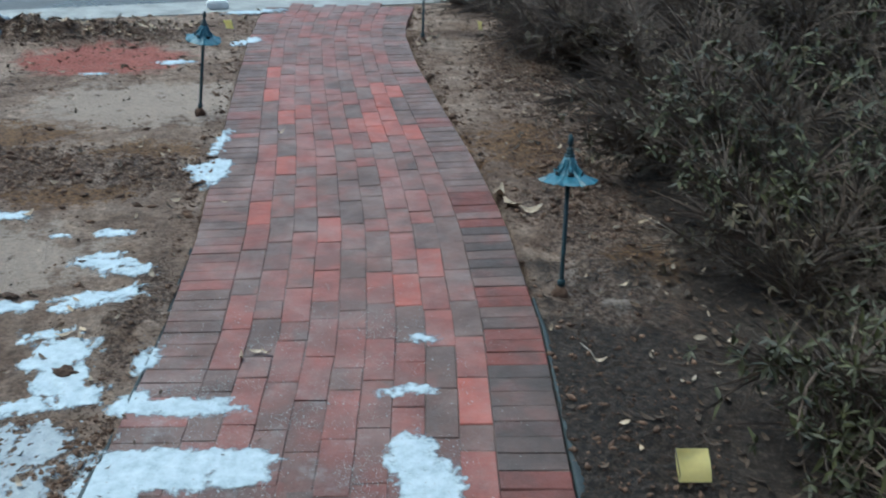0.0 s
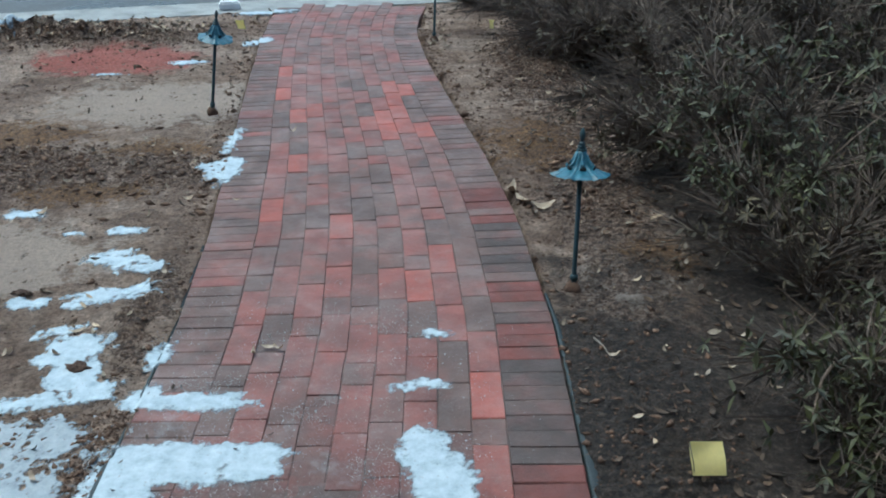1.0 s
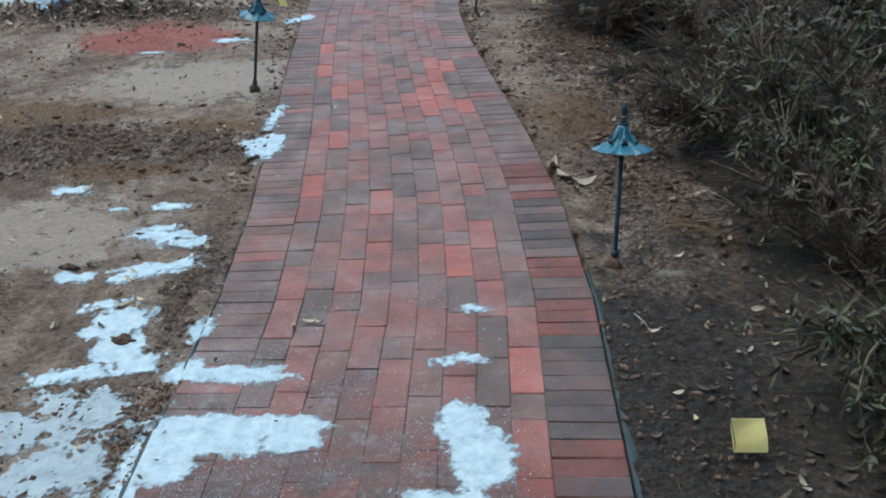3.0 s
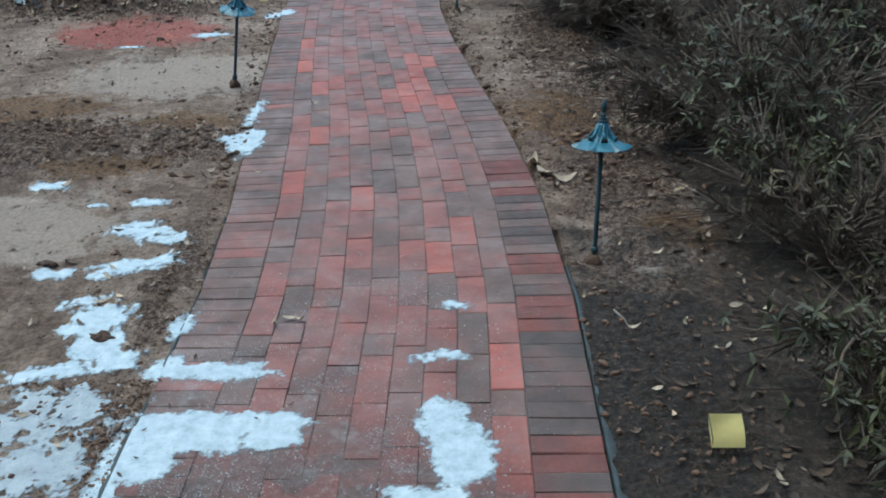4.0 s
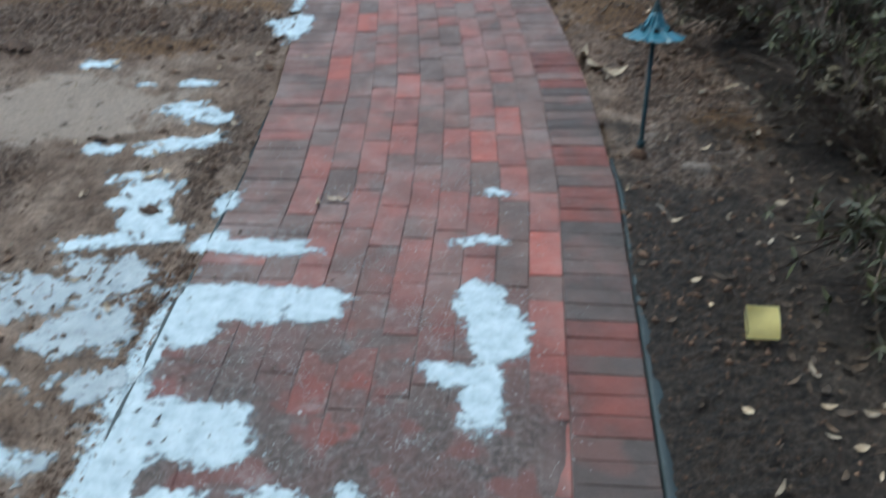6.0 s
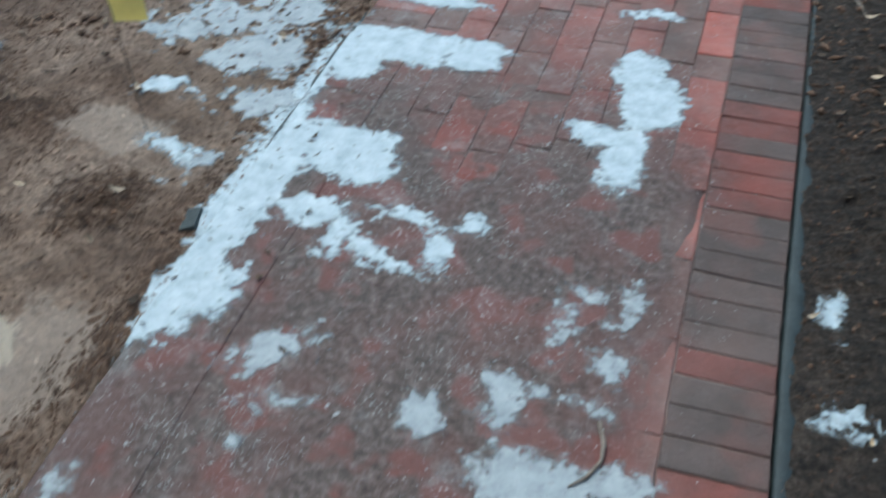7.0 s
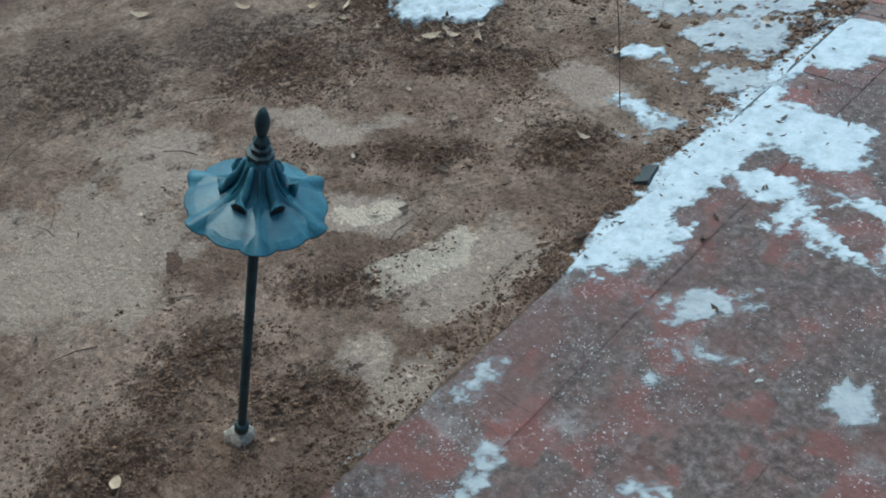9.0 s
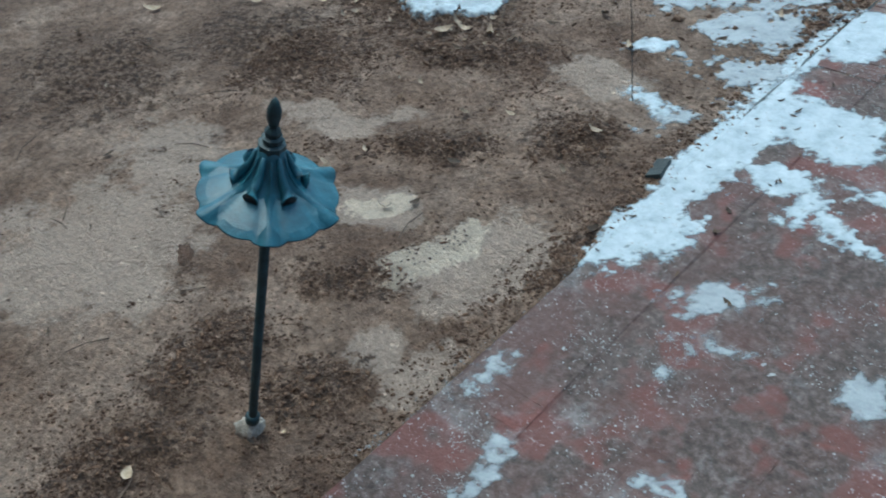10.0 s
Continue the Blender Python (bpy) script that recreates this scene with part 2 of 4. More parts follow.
LEAF_OLIVE = plain("olive_leaf", [(0.3, (0.034, 0.027, 0.012)), (0.6, (0.066, 0.052, 0.024)), (0.8, (0.12, 0.09, 0.046))], 6, 0.65, 0.001, tint=0.75)
CONCRETE = plain("worn_concrete", [(0.3, (0.22, 0.23, 0.22)), (0.7, (0.42, 0.43, 0.42))], 5, 0.85, 0.004)
WHITE = plain("white_foam", [(0.3, (0.7, 0.72, 0.72)), (0.7, (0.85, 0.86, 0.86))], 20, 0.7, 0.002)


def asphalt_material():
    m = Mat("wet_asphalt")
    wet = m.step(m.noise(1.1, 5, 0.6), 0.42, 0.6)
    c = m.mix(wet, m.ramp(m.noise(90, 5, 0.7), [(0.3, (0.04, 0.045, 0.05)), (0.7, (0.10, 0.11, 0.115))]), (0.016, 0.02, 0.024))
    m.bump(m.noise(120, 4, 0.7), 0.003, 0.7)
    return m.done(c, m.ramp(wet, [(0.0, (0.6,) * 3), (1.0, (0.25,) * 3)]))


ASPHALT = asphalt_material()


# ---- building helpers ----
def mesh_of(name, verts, faces, smooth=False):
    me = bpy.data.meshes.new(name)
    me.from_pydata([tuple(v) for v in verts], [], faces)
    me.polygons.foreach_set("use_smooth", [smooth] * len(me.polygons))
    me.update()
    return me


def empty(name, m=None, **tags):
    ob = new(name)
    ob.empty_display_size = 0.05
    if m is not None:
        ob.matrix_world = m
    return tagged(ob, **tags)


def part(name, shape, material, parent, label="", smooth=True):
    """Links a (verts, faces) shape or a mesh as one object under a thing."""
    me = shape if isinstance(shape, bpy.types.Mesh) else mesh_of(name, *shape, smooth)
    if not me.materials:
        me.materials.append(material)
    ob = new(name, me)
    ob.parent = parent
    if label:
        ob["label"] = label
    return ob


def lathe(profile, n=16, wave=None):
    """A turned shape from (radius, height) pairs; wave(k, ring) scales and lifts single points."""
    verts, faces = [], []
    for i, (r, z) in enumerate(profile):
        for k in range(n):
            a = 2 * math.pi * k / n
            s, dz = wave(a, i) if wave else (1.0, 0.0)
            verts.append((r * s * math.cos(a), r * s * math.sin(a), z + dz))
    for i in range(len(profile) - 1):
        for k in range(n):
            a, b = i * n + k, i * n + (k + 1) % n
            faces.append((a, b, b + n, a + n))
    faces.append(tuple(range(n))[::-1])
    faces.append(tuple(range((len(profile) - 1) * n, len(profile) * n)))
    return verts, faces


def tube(points, radii, n=5):
    """A tapered tube along points."""
    verts, faces = [], []
    pts = [Vector(p) for p in points]
    for i, p in enumerate(pts):
        d = (pts[min(i + 1, len(pts) - 1)] - pts[max(i - 1, 0)]).normalized()
        u = d.orthogonal().normalized()
        w = d.cross(u)
        for k in range(n):
            a = 2 * math.pi * k / n
            verts.append(p + (u * math.cos(a) + w * math.sin(a)) * radii[i])
    for i in range(len(pts) - 1):
        for k in range(n):
            a, b = i * n + k, i * n + (k + 1) % n
            faces.append((a, b, b + n, a + n))
    faces.append(tuple(range(n))[::-1])
    faces.append(tuple(range((len(pts) - 1) * n, len(pts) * n)))
    return verts, faces


def merge(shapes):
    verts, faces = [], []
    for v, f in shapes:
        o = len(verts)
        verts += [tuple(p) for p in v]
        faces += [tuple(i + o for i in q) for q in f]
    return verts, faces


def moved(shape, m):
    return [m @ Vector(v) for v in shape[0]], shape[1]


def smooth_step(x, lo, hi):
    t = np.clip((x - lo) / (hi - lo), 0, 1)
    return t * t * (3 - 2 * t)


# ---- plan of the brick path ----
def centre(y):
    return float(np.interp(y, (-3, 0, 1.4, 2.1, 2.9, 3.45, 4.2, 5.0, 5.5, 6.1), (-0.02, -0.02, 0.0, -0.035, -0.115, -0.19, -0.28, -0.355, -0.36, -0.32)))


def slim(y):
    return float(np.interp(y, (-3, 2.4, 3.4, 4.4, 5.2, 6.1), (1.0, 1.0, 0.95, 0.89, 0.88, 0.96)))


def heading(y):
    return math.atan2(centre(y - 0.25) - centre(y + 0.25), 0.5)


COLUMN, LENGTH, EDGE = 0.0874, 0.215, 0.175
HALF = 4.5 * COLUMN
END = 5.92


def kerb_line(x):
    return 6.02 + 0.2 * x


def lump(x, y, s, seed=0.0):
    return noise.fractal((x * s, y * s, seed), 0.9, 2.1, 5)


def bed_top(x, y):
    """The sand between the bricks; frozen grime fills it to the brim where the snow lay."""
    full = 0.0046 * float(smooth_step(y + 0.5 * lump(x, y, 3, 15.0), 0.95, 0.2)) * float(smooth_step(x, 0.42, 0.30))
    return -0.0036 + full + 0.0022 * lump(x, y, 5, 14.0)


def inside(x, y, cx, cy, rx, ry, turn=0.0):
    """1 at the middle of an ellipse, 0 on its rim, below 0 outside."""
    c, s = math.cos(turn), math.sin(turn)
    u, v = (x - cx) * c + (y - cy) * s, (y - cy) * c - (x - cx) * s
    return 1 - math.hypot(u / rx, v / ry)


def bed_depth(x, y):
    """How far a place lies outside the path's edge; below 0 on it."""
    if y > END:
        return max(abs(x - centre(END)) - 0.6, y - END)
    return max(abs(x - centre(y)) - (HALF + EDGE) * slim(y), -1.74 - y)


MULCH = [(-0.94, -1.20, 0.15, 0.24), (-1.01, -0.91, 0.14, 0.17), (-0.96, -0.61, 0.19, 0.075, 0.45), (-0.78, -0.86, 0.10, 0.17), (-2.3, -0.45, 0.45, 0.28), (-1.9, -0.05, 0.45, 0.25),
         (-1.15, -0.18, 0.2, 0.07, 0.45), (-0.86, 0.02, 0.15, 0.12), (-0.655, -0.29, 0.045, 0.22), (-1.4, 0.17, 0.35, 0.12, 0.4), (-1.75, 0.35, 0.5, 0.25),
         (-0.67, 1.5, 0.12, 0.5), (-1.35, 1.35, 0.2, 0.3), (-1.6, 2.75, 0.9, 0.4), (-0.95, 2.7, 0.3, 0.3), (-2.0, 5.1, 1.0, 0.35), (0.85, 2.3, 0.3, 1.4), (0.8, 4.3, 0.35, 1.2), (0.75, 0.6, 0.3, 1.4)]
PALE = [(-1.55, -0.89, 0.42, 0.32), (-0.78, -0.70, 0.12, 0.10), (-0.65, -0.72, 0.07, 0.14), (-0.74, -0.42, 0.13, 0.22), (-1.45, -0.2, 0.28, 0.09, 0.45), (-1.70, -0.55, 0.28, 0.17), (-1.1, -0.42, 0.18, 0.12, 0.45), (-0.99, 0.27, 0.16, 0.13),
        (-1.2, 3.7, 0.75, 0.5), (-1.3, 1.9, 0.55, 0.4), (0.85, 1.75, 0.25, 0.4)]
SAND = [(-0.86, -0.45, 0.07, 0.17), (-1.09, -0.40, 0.05, 0.12, -0.5)]
OCHRE = [(0.68, 3.0, 0.34, 0.55), (1.02, 1.85, 0.2, 0.28), (-1.0, 3.0, 0.4, 0.22), (-1.9, 3.2, 0.8, 0.4), (-1.2, 2.5, 0.4, 0.2)]


def most(spots, x, y):
    """The strongest of the spots at a place, their outlines bent by noise; 0 outside all."""
    bend = noise.noise_vector((x * 6, y * 6, 2.5))
    x, y = x + 0.07 * bend[0], y + 0.07 * bend[1]
    best = 0.0
    for s in spots:
        if abs(x - s[0]) + abs(y - s[1]) < 1.5 * (s[2] + s[3]):
            best = max(best, 1.3 * inside(x, y, *s))
    return min(best, 1.0)


def ground_height(x, y):
    d = bed_depth(x, y)
    z = -0.014 + 0.014 * lump(x, y, 2.2) + 0.006 * lump(x, y, 9, 3.0)
    loose = most(MULCH, x, y)
    z += loose * (0.008 + 0.016 * abs(lump(x, y, 16, 7.0)))
    z += 0.11 * max(0.0, inside(x, y, -2.4, 5.15, 1.4, 0.34)) * (0.6 + lump(x, y, 8, 1.0))
    z += 0.011 * abs(lump(x, y, 26, 8.0)) * (0.35 + loose)
    z = min(z, 0.03 + max(0, -x - 0.6) * 0.05)
    if d < 0.10:
        z = min(z, -0.008 + 0.05 * d + 0.004 * lump(x, y, 20, 5.0))
    if d < 0.004:
        z = -0.09
    if y > kerb_line(x) - 0.03:
        z = -0.12
    return z


# ---- the ground: one sheet to the horizon ----
def build_ground():
    fine_x = np.concatenate([np.arange(-3.0, -1.9, 0.02), np.arange(-1.9, -0.55, 0.01), np.arange(-0.55, 0.55, 0.05), np.arange(0.55, 2.2, 0.02)])
    fine_y = np.concatenate([np.arange(-1.7, -1.4, 0.02), np.arange(-1.4, 0.9, 0.01), np.arange(0.9, 6.2, 0.02)])
    far = np.array([0.3, 0.8, 1.6, 3, 6, 12, 25, 60, 140, 300])
    xs = np.concatenate([fine_x[0] - far[::-1], fine_x, fine_x[-1] + far])
    ys = np.concatenate([fine_y[0] - far[::-1], fine_y, fine_y[-1] + far])
    verts = [(x, y, ground_height(x, y)) for y in ys for x in xs]
    nx = len(xs)
    faces = [(j * nx + i, j * nx + i + 1, (j + 1) * nx + i + 1, (j + 1) * nx + i) for j in range(len(ys) - 1) for i in range(nx - 1)]
    me = mesh_of("ground", verts, faces, True)
    soil, tint = np.zeros((len(verts), 4)), np.zeros((len(verts), 4))
    for i, (x, y, z) in enumerate(verts):
        if -3.2 < x < 2.5 and -2 < y < 6.4:
            soil[i, :3] = most(PALE, x, y), most(MULCH, x, y), min(1.0, 1.5 * max(0.0, inside(x, y, -1.66, 4.56, 0.72, 0.46)))
            tint[i, :2] = min(1, 1.4 * most(SAND, x, y)), most(OCHRE, x, y)
            # third channel: litter under the shrubs, and darker soil close to the right border
            tint[i, 2] = max(1.0 * smooth_step(x, 0.45, 0.6) * smooth_step(y + 0.4 * lump(x, y, 3, 6.0), 2.2, 1.1), smooth_step(x + 0.14 * lump(x, y, 3, 6.0) + 0.12 * smooth_step(y, 1.8, 0.8), 0.92, 1.25))
        else:
            tint[i, 2] = 1.0 if x > 1 and y > -2 else 0.0
    for key, data in (("soil", soil), ("tint", tint)):
        me.color_attributes.new(key, "FLOAT_COLOR", "POINT").data.foreach_set("color", data.ravel())
    me.materials.append(SOIL)
    return tagged(new("ground", me), "bare brown soil with mulch, sand and litter", "ground", kind="structure")


build_ground()


# ---- road and gutter ----
def slab(name, corners, top, bottom, material, label, category):
    n = len(corners)
    verts = [(x, y, top) for x, y in corners] + [(x, y, bottom) for x, y in corners]
    faces = [tuple(range(n)), tuple(range(2 * n - 1, n - 1, -1))] + [(i, i + n, (i + 1) % n + n, (i + 1) % n) for i in range(n)]
    me = mesh_of(name, verts, faces)
    me.materials.append(material)
    return tagged(new(name, me), label, category, kind="structure")


slab("road", [(-60, kerb_line(-60) + 0.42), (60, kerb_line(60) + 0.42), (60, 60), (-60, 60)], -0.03, -0.2, ASPHALT, "wet blue-grey asphalt road with darker patches", "road")
slab("gutter", [(-60, kerb_line(-60)), (60, kerb_line(60)), (60, kerb_line(60) + 0.42), (-60, kerb_line(-60) + 0.42)], -0.012, -0.2, CONCRETE, "pale worn concrete gutter along the road", "gutter")

# unseen wall closing the place behind the camera, added to block sky light
slab("sky_block_wall", [(-8, -2.3), (8, -2.3), (8, -2.0), (-8, -2.0)], 4.2, -0.2, plain("sky_block_wall_surface", [(0.3, (0.12, 0.07, 0.055)), (0.7, (0.19, 0.11, 0.09))], 8, 0.85), "plain brick-coloured unseen wall behind the path, added to block sky light", "wall")


# ---- path lamps ----
def shade_wave(a, ring):
    """Six broad scalloped panels with six narrow pleats between them."""
    pull = (0.0, 0.1, 0.2, 0.35, 0.5, 0.7, 0.9, 1.0, 1.0, 0.7, 0.0)[ring]
    d = abs((math.degrees(a) + 30) % 60 - 30)
    if d < 13:
        swell, lift = 0.13 * math.cos(math.pi / 2 * d / 13), 0.004 * math.cos(math.pi * d / 13)
    else:
        swell, lift = 0.035 * math.sin(math.pi * (d - 13) / 34), -0.0015 * math.sin(math.pi * (d - 13) / 34)
    return 1 + pull * (swell - 0.06), pull * lift


def path_lamp(base, top, radius, label, turn=0.0, footing=None):
    """A flower-shaped teal shade on a thin stake, from its base to the tip of its finial."""
    base, top = Vector(base), Vector(top)
    h = (top - base).length
    m = Matrix.Translation(base) @ (top - base).to_track_quat("Z", "Y").to_matrix().to_4x4() @ pose(0, 0, 0, 0, 0, turn)
    lamp = empty("path_lamp", m, label=label, category="garden lamp", group="lamps along the path")
    r = radius
    rim = h - 1.62 * r
    neck = h - 0.78 * r
    drop = neck - rim
    slope = ((0.18, 0.0), (0.20, 0.15), (0.235, 0.32), (0.29, 0.47), (0.375, 0.61), (0.51, 0.75), (0.71, 0.88), (0.985, 0.985), (1.0, 1.0))
    skin = [(a * r, neck - b * drop) for a, b in slope] + [(0.93 * r, rim + 0.01 * drop), (0.36 * r, neck - 0.64 * drop)]
    part("shade", lathe(skin, 96, shade_wave), TEAL, lamp, "pleated teal shade with a scalloped rim")
    for k in range(6):
        a = math.pi / 3 * k
        out = Vector((math.cos(a), math.sin(a), 0))
        ridge = [out * (x * r) + Vector((0, 0, neck - y * drop)) for x, y in ((0.20, 0.13), (0.29, 0.46), (0.515, 0.745), (0.99, 0.975))]
        part("rib", tube(ridge, [0.012 * r, 0.02 * r, 0.016 * r, 0.008 * r], 6), TEAL, lamp)
        a += math.pi / 6
        out = Vector((math.cos(a), math.sin(a), 0))
        line = [out * (x * r) + Vector((0, 0, neck - y * drop)) for x, y in ((0.19, 0.08), (0.27, 0.36), (0.37, 0.54), (0.47, 0.665), (0.51, 0.675))]
        horn = part("trumpet", tube(line, [0.03 * r, 0.05 * r, 0.07 * r, 0.10 * r, 0.12 * r], 14), TEAL, lamp)
        # a near-black disc paints the shade inside the closed trumpet end
        d = (line[4] - line[3]).normalized()
        part("mouth", tube([line[4] - d * 0.004 * r, line[4] + d * 0.006 * r], [0.10 * r, 0.103 * r], 14), SOCKET_HOLLOW, horn, "dark disc painted as the shaded hollow of the trumpet")
    part("cap", lathe([(0.14 * r, neck - 0.03 * r), (0.19 * r, neck - 0.02 * r), (0.19 * r, neck + 0.07 * r), (0.13 * r, neck + 0.09 * r), (0.145 * r, neck + 0.13 * r), (0.145 * r, neck + 0.17 * r),
                       (0.10 * r, neck + 0.19 * r), (0.115 * r, neck + 0.23 * r), (0.115 * r, neck + 0.27 * r), (0.06 * r, neck + 0.34 * r)], 8), DARK_TEAL, lamp, "stepped octagonal dark collar", False)
    z = neck + 0.33 * r
    part("finial", lathe([(0.05 * r, z), (0.075 * r, z + 0.06 * r), (0.10 * r, z + 0.18 * r), (0.098 * r, z + 0.28 * r), (0.06 * r, z + 0.40 * r), (0.012 * r, z + 0.47 * r)], 14), DARK_TEAL, lamp, "bud-shaped dark finial")
    part("pole", lathe([(0.0085, -0.05), (0.0085, 0.02), (0.0075, 0.06), (0.0075, neck - 0.75 * drop)], 12), DARK_TEAL, lamp)
    part("ferrule", lathe([(0.0085, 0.028), (0.0125, 0.03), (0.0125, 0.045), (0.0085, 0.048)], 12), DARK_TEAL, lamp)
    part("socket", lathe([(0.03 * r, neck - 0.75 * drop), (0.16 * r, neck - 0.74 * drop), (0.18 * r, neck - 0.52 * drop), (0.05 * r, neck - 0.45 * drop)], 12), SOCKET_HOLLOW, lamp)
    rnd = random.Random(int(abs(base.x) * 1000))
    foot = lathe([(0.026, -0.02), (0.025, 0.004), (0.018, 0.016), (0.011, 0.024)], 14, lambda a, i: (1 + 0.22 * math.sin(3 * a + i) + rnd.uniform(-0.15, 0.15), rnd.uniform(-0.003, 0.003)))
    part("footing", foot, footing or CLOD, lamp, "crumbly collar round the foot")
    return lamp


path_lamp((0.661, 1.627, -0.008), (0.677, 1.72, 0.503), 0.09, "teal flower-shaped path lamp on bare soil near shrubs", 10)
path_lamp((-0.874, 3.52, -0.008), (-0.79, 3.488, 0.5), 0.086, "teal flower-shaped path lamp on pale sandy soil", 30)
path_lamp((-0.80, -0.98, -0.006), (-0.587, -0.862, 0.674), 0.097, "leaning teal flower-shaped path lamp by frosty bricks", -37.5, MORTAR)
path_lamp((0.25, 4.93, -0.008), (0.27, 4.94, 0.5), 0.086, "teal flower-shaped path lamp beside the far shrubs", 0)


# ---- marker flags ----
def marker_flag(base, tip, side, size, label):
    """A square of plastic film on a thin wire; side is the way in which the film hangs out."""
    flag = empty("marker_flag", pose(*base), label=label, category="marker flag", group="yellow marker flags")
    b, t, s = Vector((0, 0, -0.03)), Vector(tip) - Vector(base), Vector(side).normalized()
    part("wire", tube([b, t * 0.5 + s * 0.004, t], [0.0011] * 3, 6), WIRE, flag)
    n = 8
    down = -t.normalized()
    out = s.cross(down).normalized()
    verts, faces = [], []
    for layer in (0.0004, -0.0004):
        for j in range(n + 1):
            for i in range(n + 1):
                u, v = i / n, j / n
                bend = 0.10 * size * math.sin(2.3 * u + 1.1 * v) + 0.05 * size * math.sin(5 * v + 2 * u)
                verts.append(t + s * (u * size * (1 - 0.05 * v)) + down * (v * size * 0.95 + 0.06 * size * u) + out * (bend + layer))
    k = (n + 1) ** 2
    for j in range(n):
        for i in range(n):
            a = j * (n + 1) + i
            faces.append((a, a + 1, a + n + 2, a + n + 1))
            faces.append((k + a, k + a + n + 1, k + a + n + 2, k + a + 1))
    part("film", (verts, faces), YELLOW, flag, "creased yellow plastic film")
    return flag


marker_flag((0.80, 0.64, 0), (0.795, 0.71, 0.085), (1, 0.08, 0), 0.082, "yellow plastic marker flag on a short wire in dark soil")
marker_flag((-0.85, 0.22, 0), (-0.835, 0.20, 0.395), (1, 0.5, 0), 0.072, "yellow plastic marker flag on a wire by melting snow")
marker_flag((-0.93, 4.98, 0), (-0.95, 4.98, 0.12), (-0.8, 0.3, 0), 0.06, "yellow plastic marker flag near the gutter")
marker_flag((0.62, 4.80, 0), (0.62, 4.80, 0.14), (-0.4, 0.8, 0), 0.055, "yellow plastic marker flag in front of bare shrubs")


# ---- snow ----
def block(x, y, cx, cy, rx, ry, turn=0.0):
    """As inside(), for a shape between an ellipse and a box."""
    c, s = math.cos(turn), math.sin(turn)
    u, v = abs((x - cx) * c + (y - cy) * s) / rx, abs((y - cy) * c - (x - cx) * s) / ry
    return 1 - (u ** 3 + v ** 3) ** (1 / 3)


def snow_patch(spots, thick, label, ragged=0.5, seed=0.0, cell=0.006, material=None, swell=0.12):
    """One patch of old snow: a thin crust wherever the spots and the noise allow it."""
    x0, x1 = min(s[0] - 1.3 * max(s[2:4]) for s in spots) - 0.02, max(s[0] + 1.3 * max(s[2:4]) for s in spots) + 0.02
    y0, y1 = min(s[1] - 1.3 * max(s[2:4]) for s in spots) - 0.02, max(s[1] + 1.3 * max(s[2:4]) for s in spots) + 0.02
    nx, ny = int((x1 - x0) / cell) + 1, int((y1 - y0) / cell) + 1
    field = np.zeros((ny, nx))
    height = np.zeros((ny, nx))
    for j in range(ny):
        for i in range(nx):
            x, y = x0 + i * cell, y0 + j * cell
            f = max(block(x, y, *s) * min(s[2], s[3]) / 0.05 for s in spots)
            if f < -1.2:
                field[j, i] = -9
                continue
            f = min(f, 0.9) + (0.07 if material else swell) + ragged * (0.7 * lump(x, y, 13, seed) + 0.6 * lump(x, y, 40, seed + 4) + 0.35 * lump(x, y, 95, seed + 7))
            base = max(0.0, bed_top(x, y)) if bed_depth(x, y) < 0.006 else ground_height(x, y)
            field[j, i] = f
            height[j, i] = base + thick * max(-1.5, min(1.0, f * 7)) * (1 + 0.15 * lump(x, y, 25, seed + 9))
    keep = {}
    verts, faces, depth = [], [], []
    for j in range(ny - 1):
        for i in range(nx - 1):
            quad = ((j, i), (j, i + 1), (j + 1, i + 1), (j + 1, i))
            if max(field[q] for q in quad) <= 0 or min(field[q] for q in quad) < -8:
                continue
            for q in quad:
                if q not in keep:
                    keep[q] = len(verts)
                    verts.append((x0 + q[1] * cell, y0 + q[0] * cell, height[q]))
                    depth.append(min(1.0, max(0.0, field[q])))
            faces.append(tuple(keep[q] for q in quad))
    owner = list(range(len(verts)))

    def root(k):
        while owner[k] != k:
            owner[k] = owner[owner[k]]
            k = owner[k]
        return k

    for f in faces:
        for k in f[1:]:
            owner[root(k)] = root(f[0])
    pieces = {}
    for f in faces:
        pieces.setdefault(root(f[0]), []).append(f)
    for own in pieces.values():
        index = {k: n for n, k in enumerate(sorted({k for f in own for k in f}))}
        shape = [verts[k] for k in index], [tuple(index[k] for k in f) for f in own]
        if len(own) < 45:
            SNOW_BITS.append(shape)
            continue
        me = mesh_of("snow_patch", *shape, True)
        me.attributes.new("depth", "FLOAT", "POINT").data.foreach_set("value", [depth[k] for k in index])
        me.materials.append(material or SNOW)
        tagged(new("snow_patch", me), label, "snow", "patches of old snow")


SNOW_BITS = []
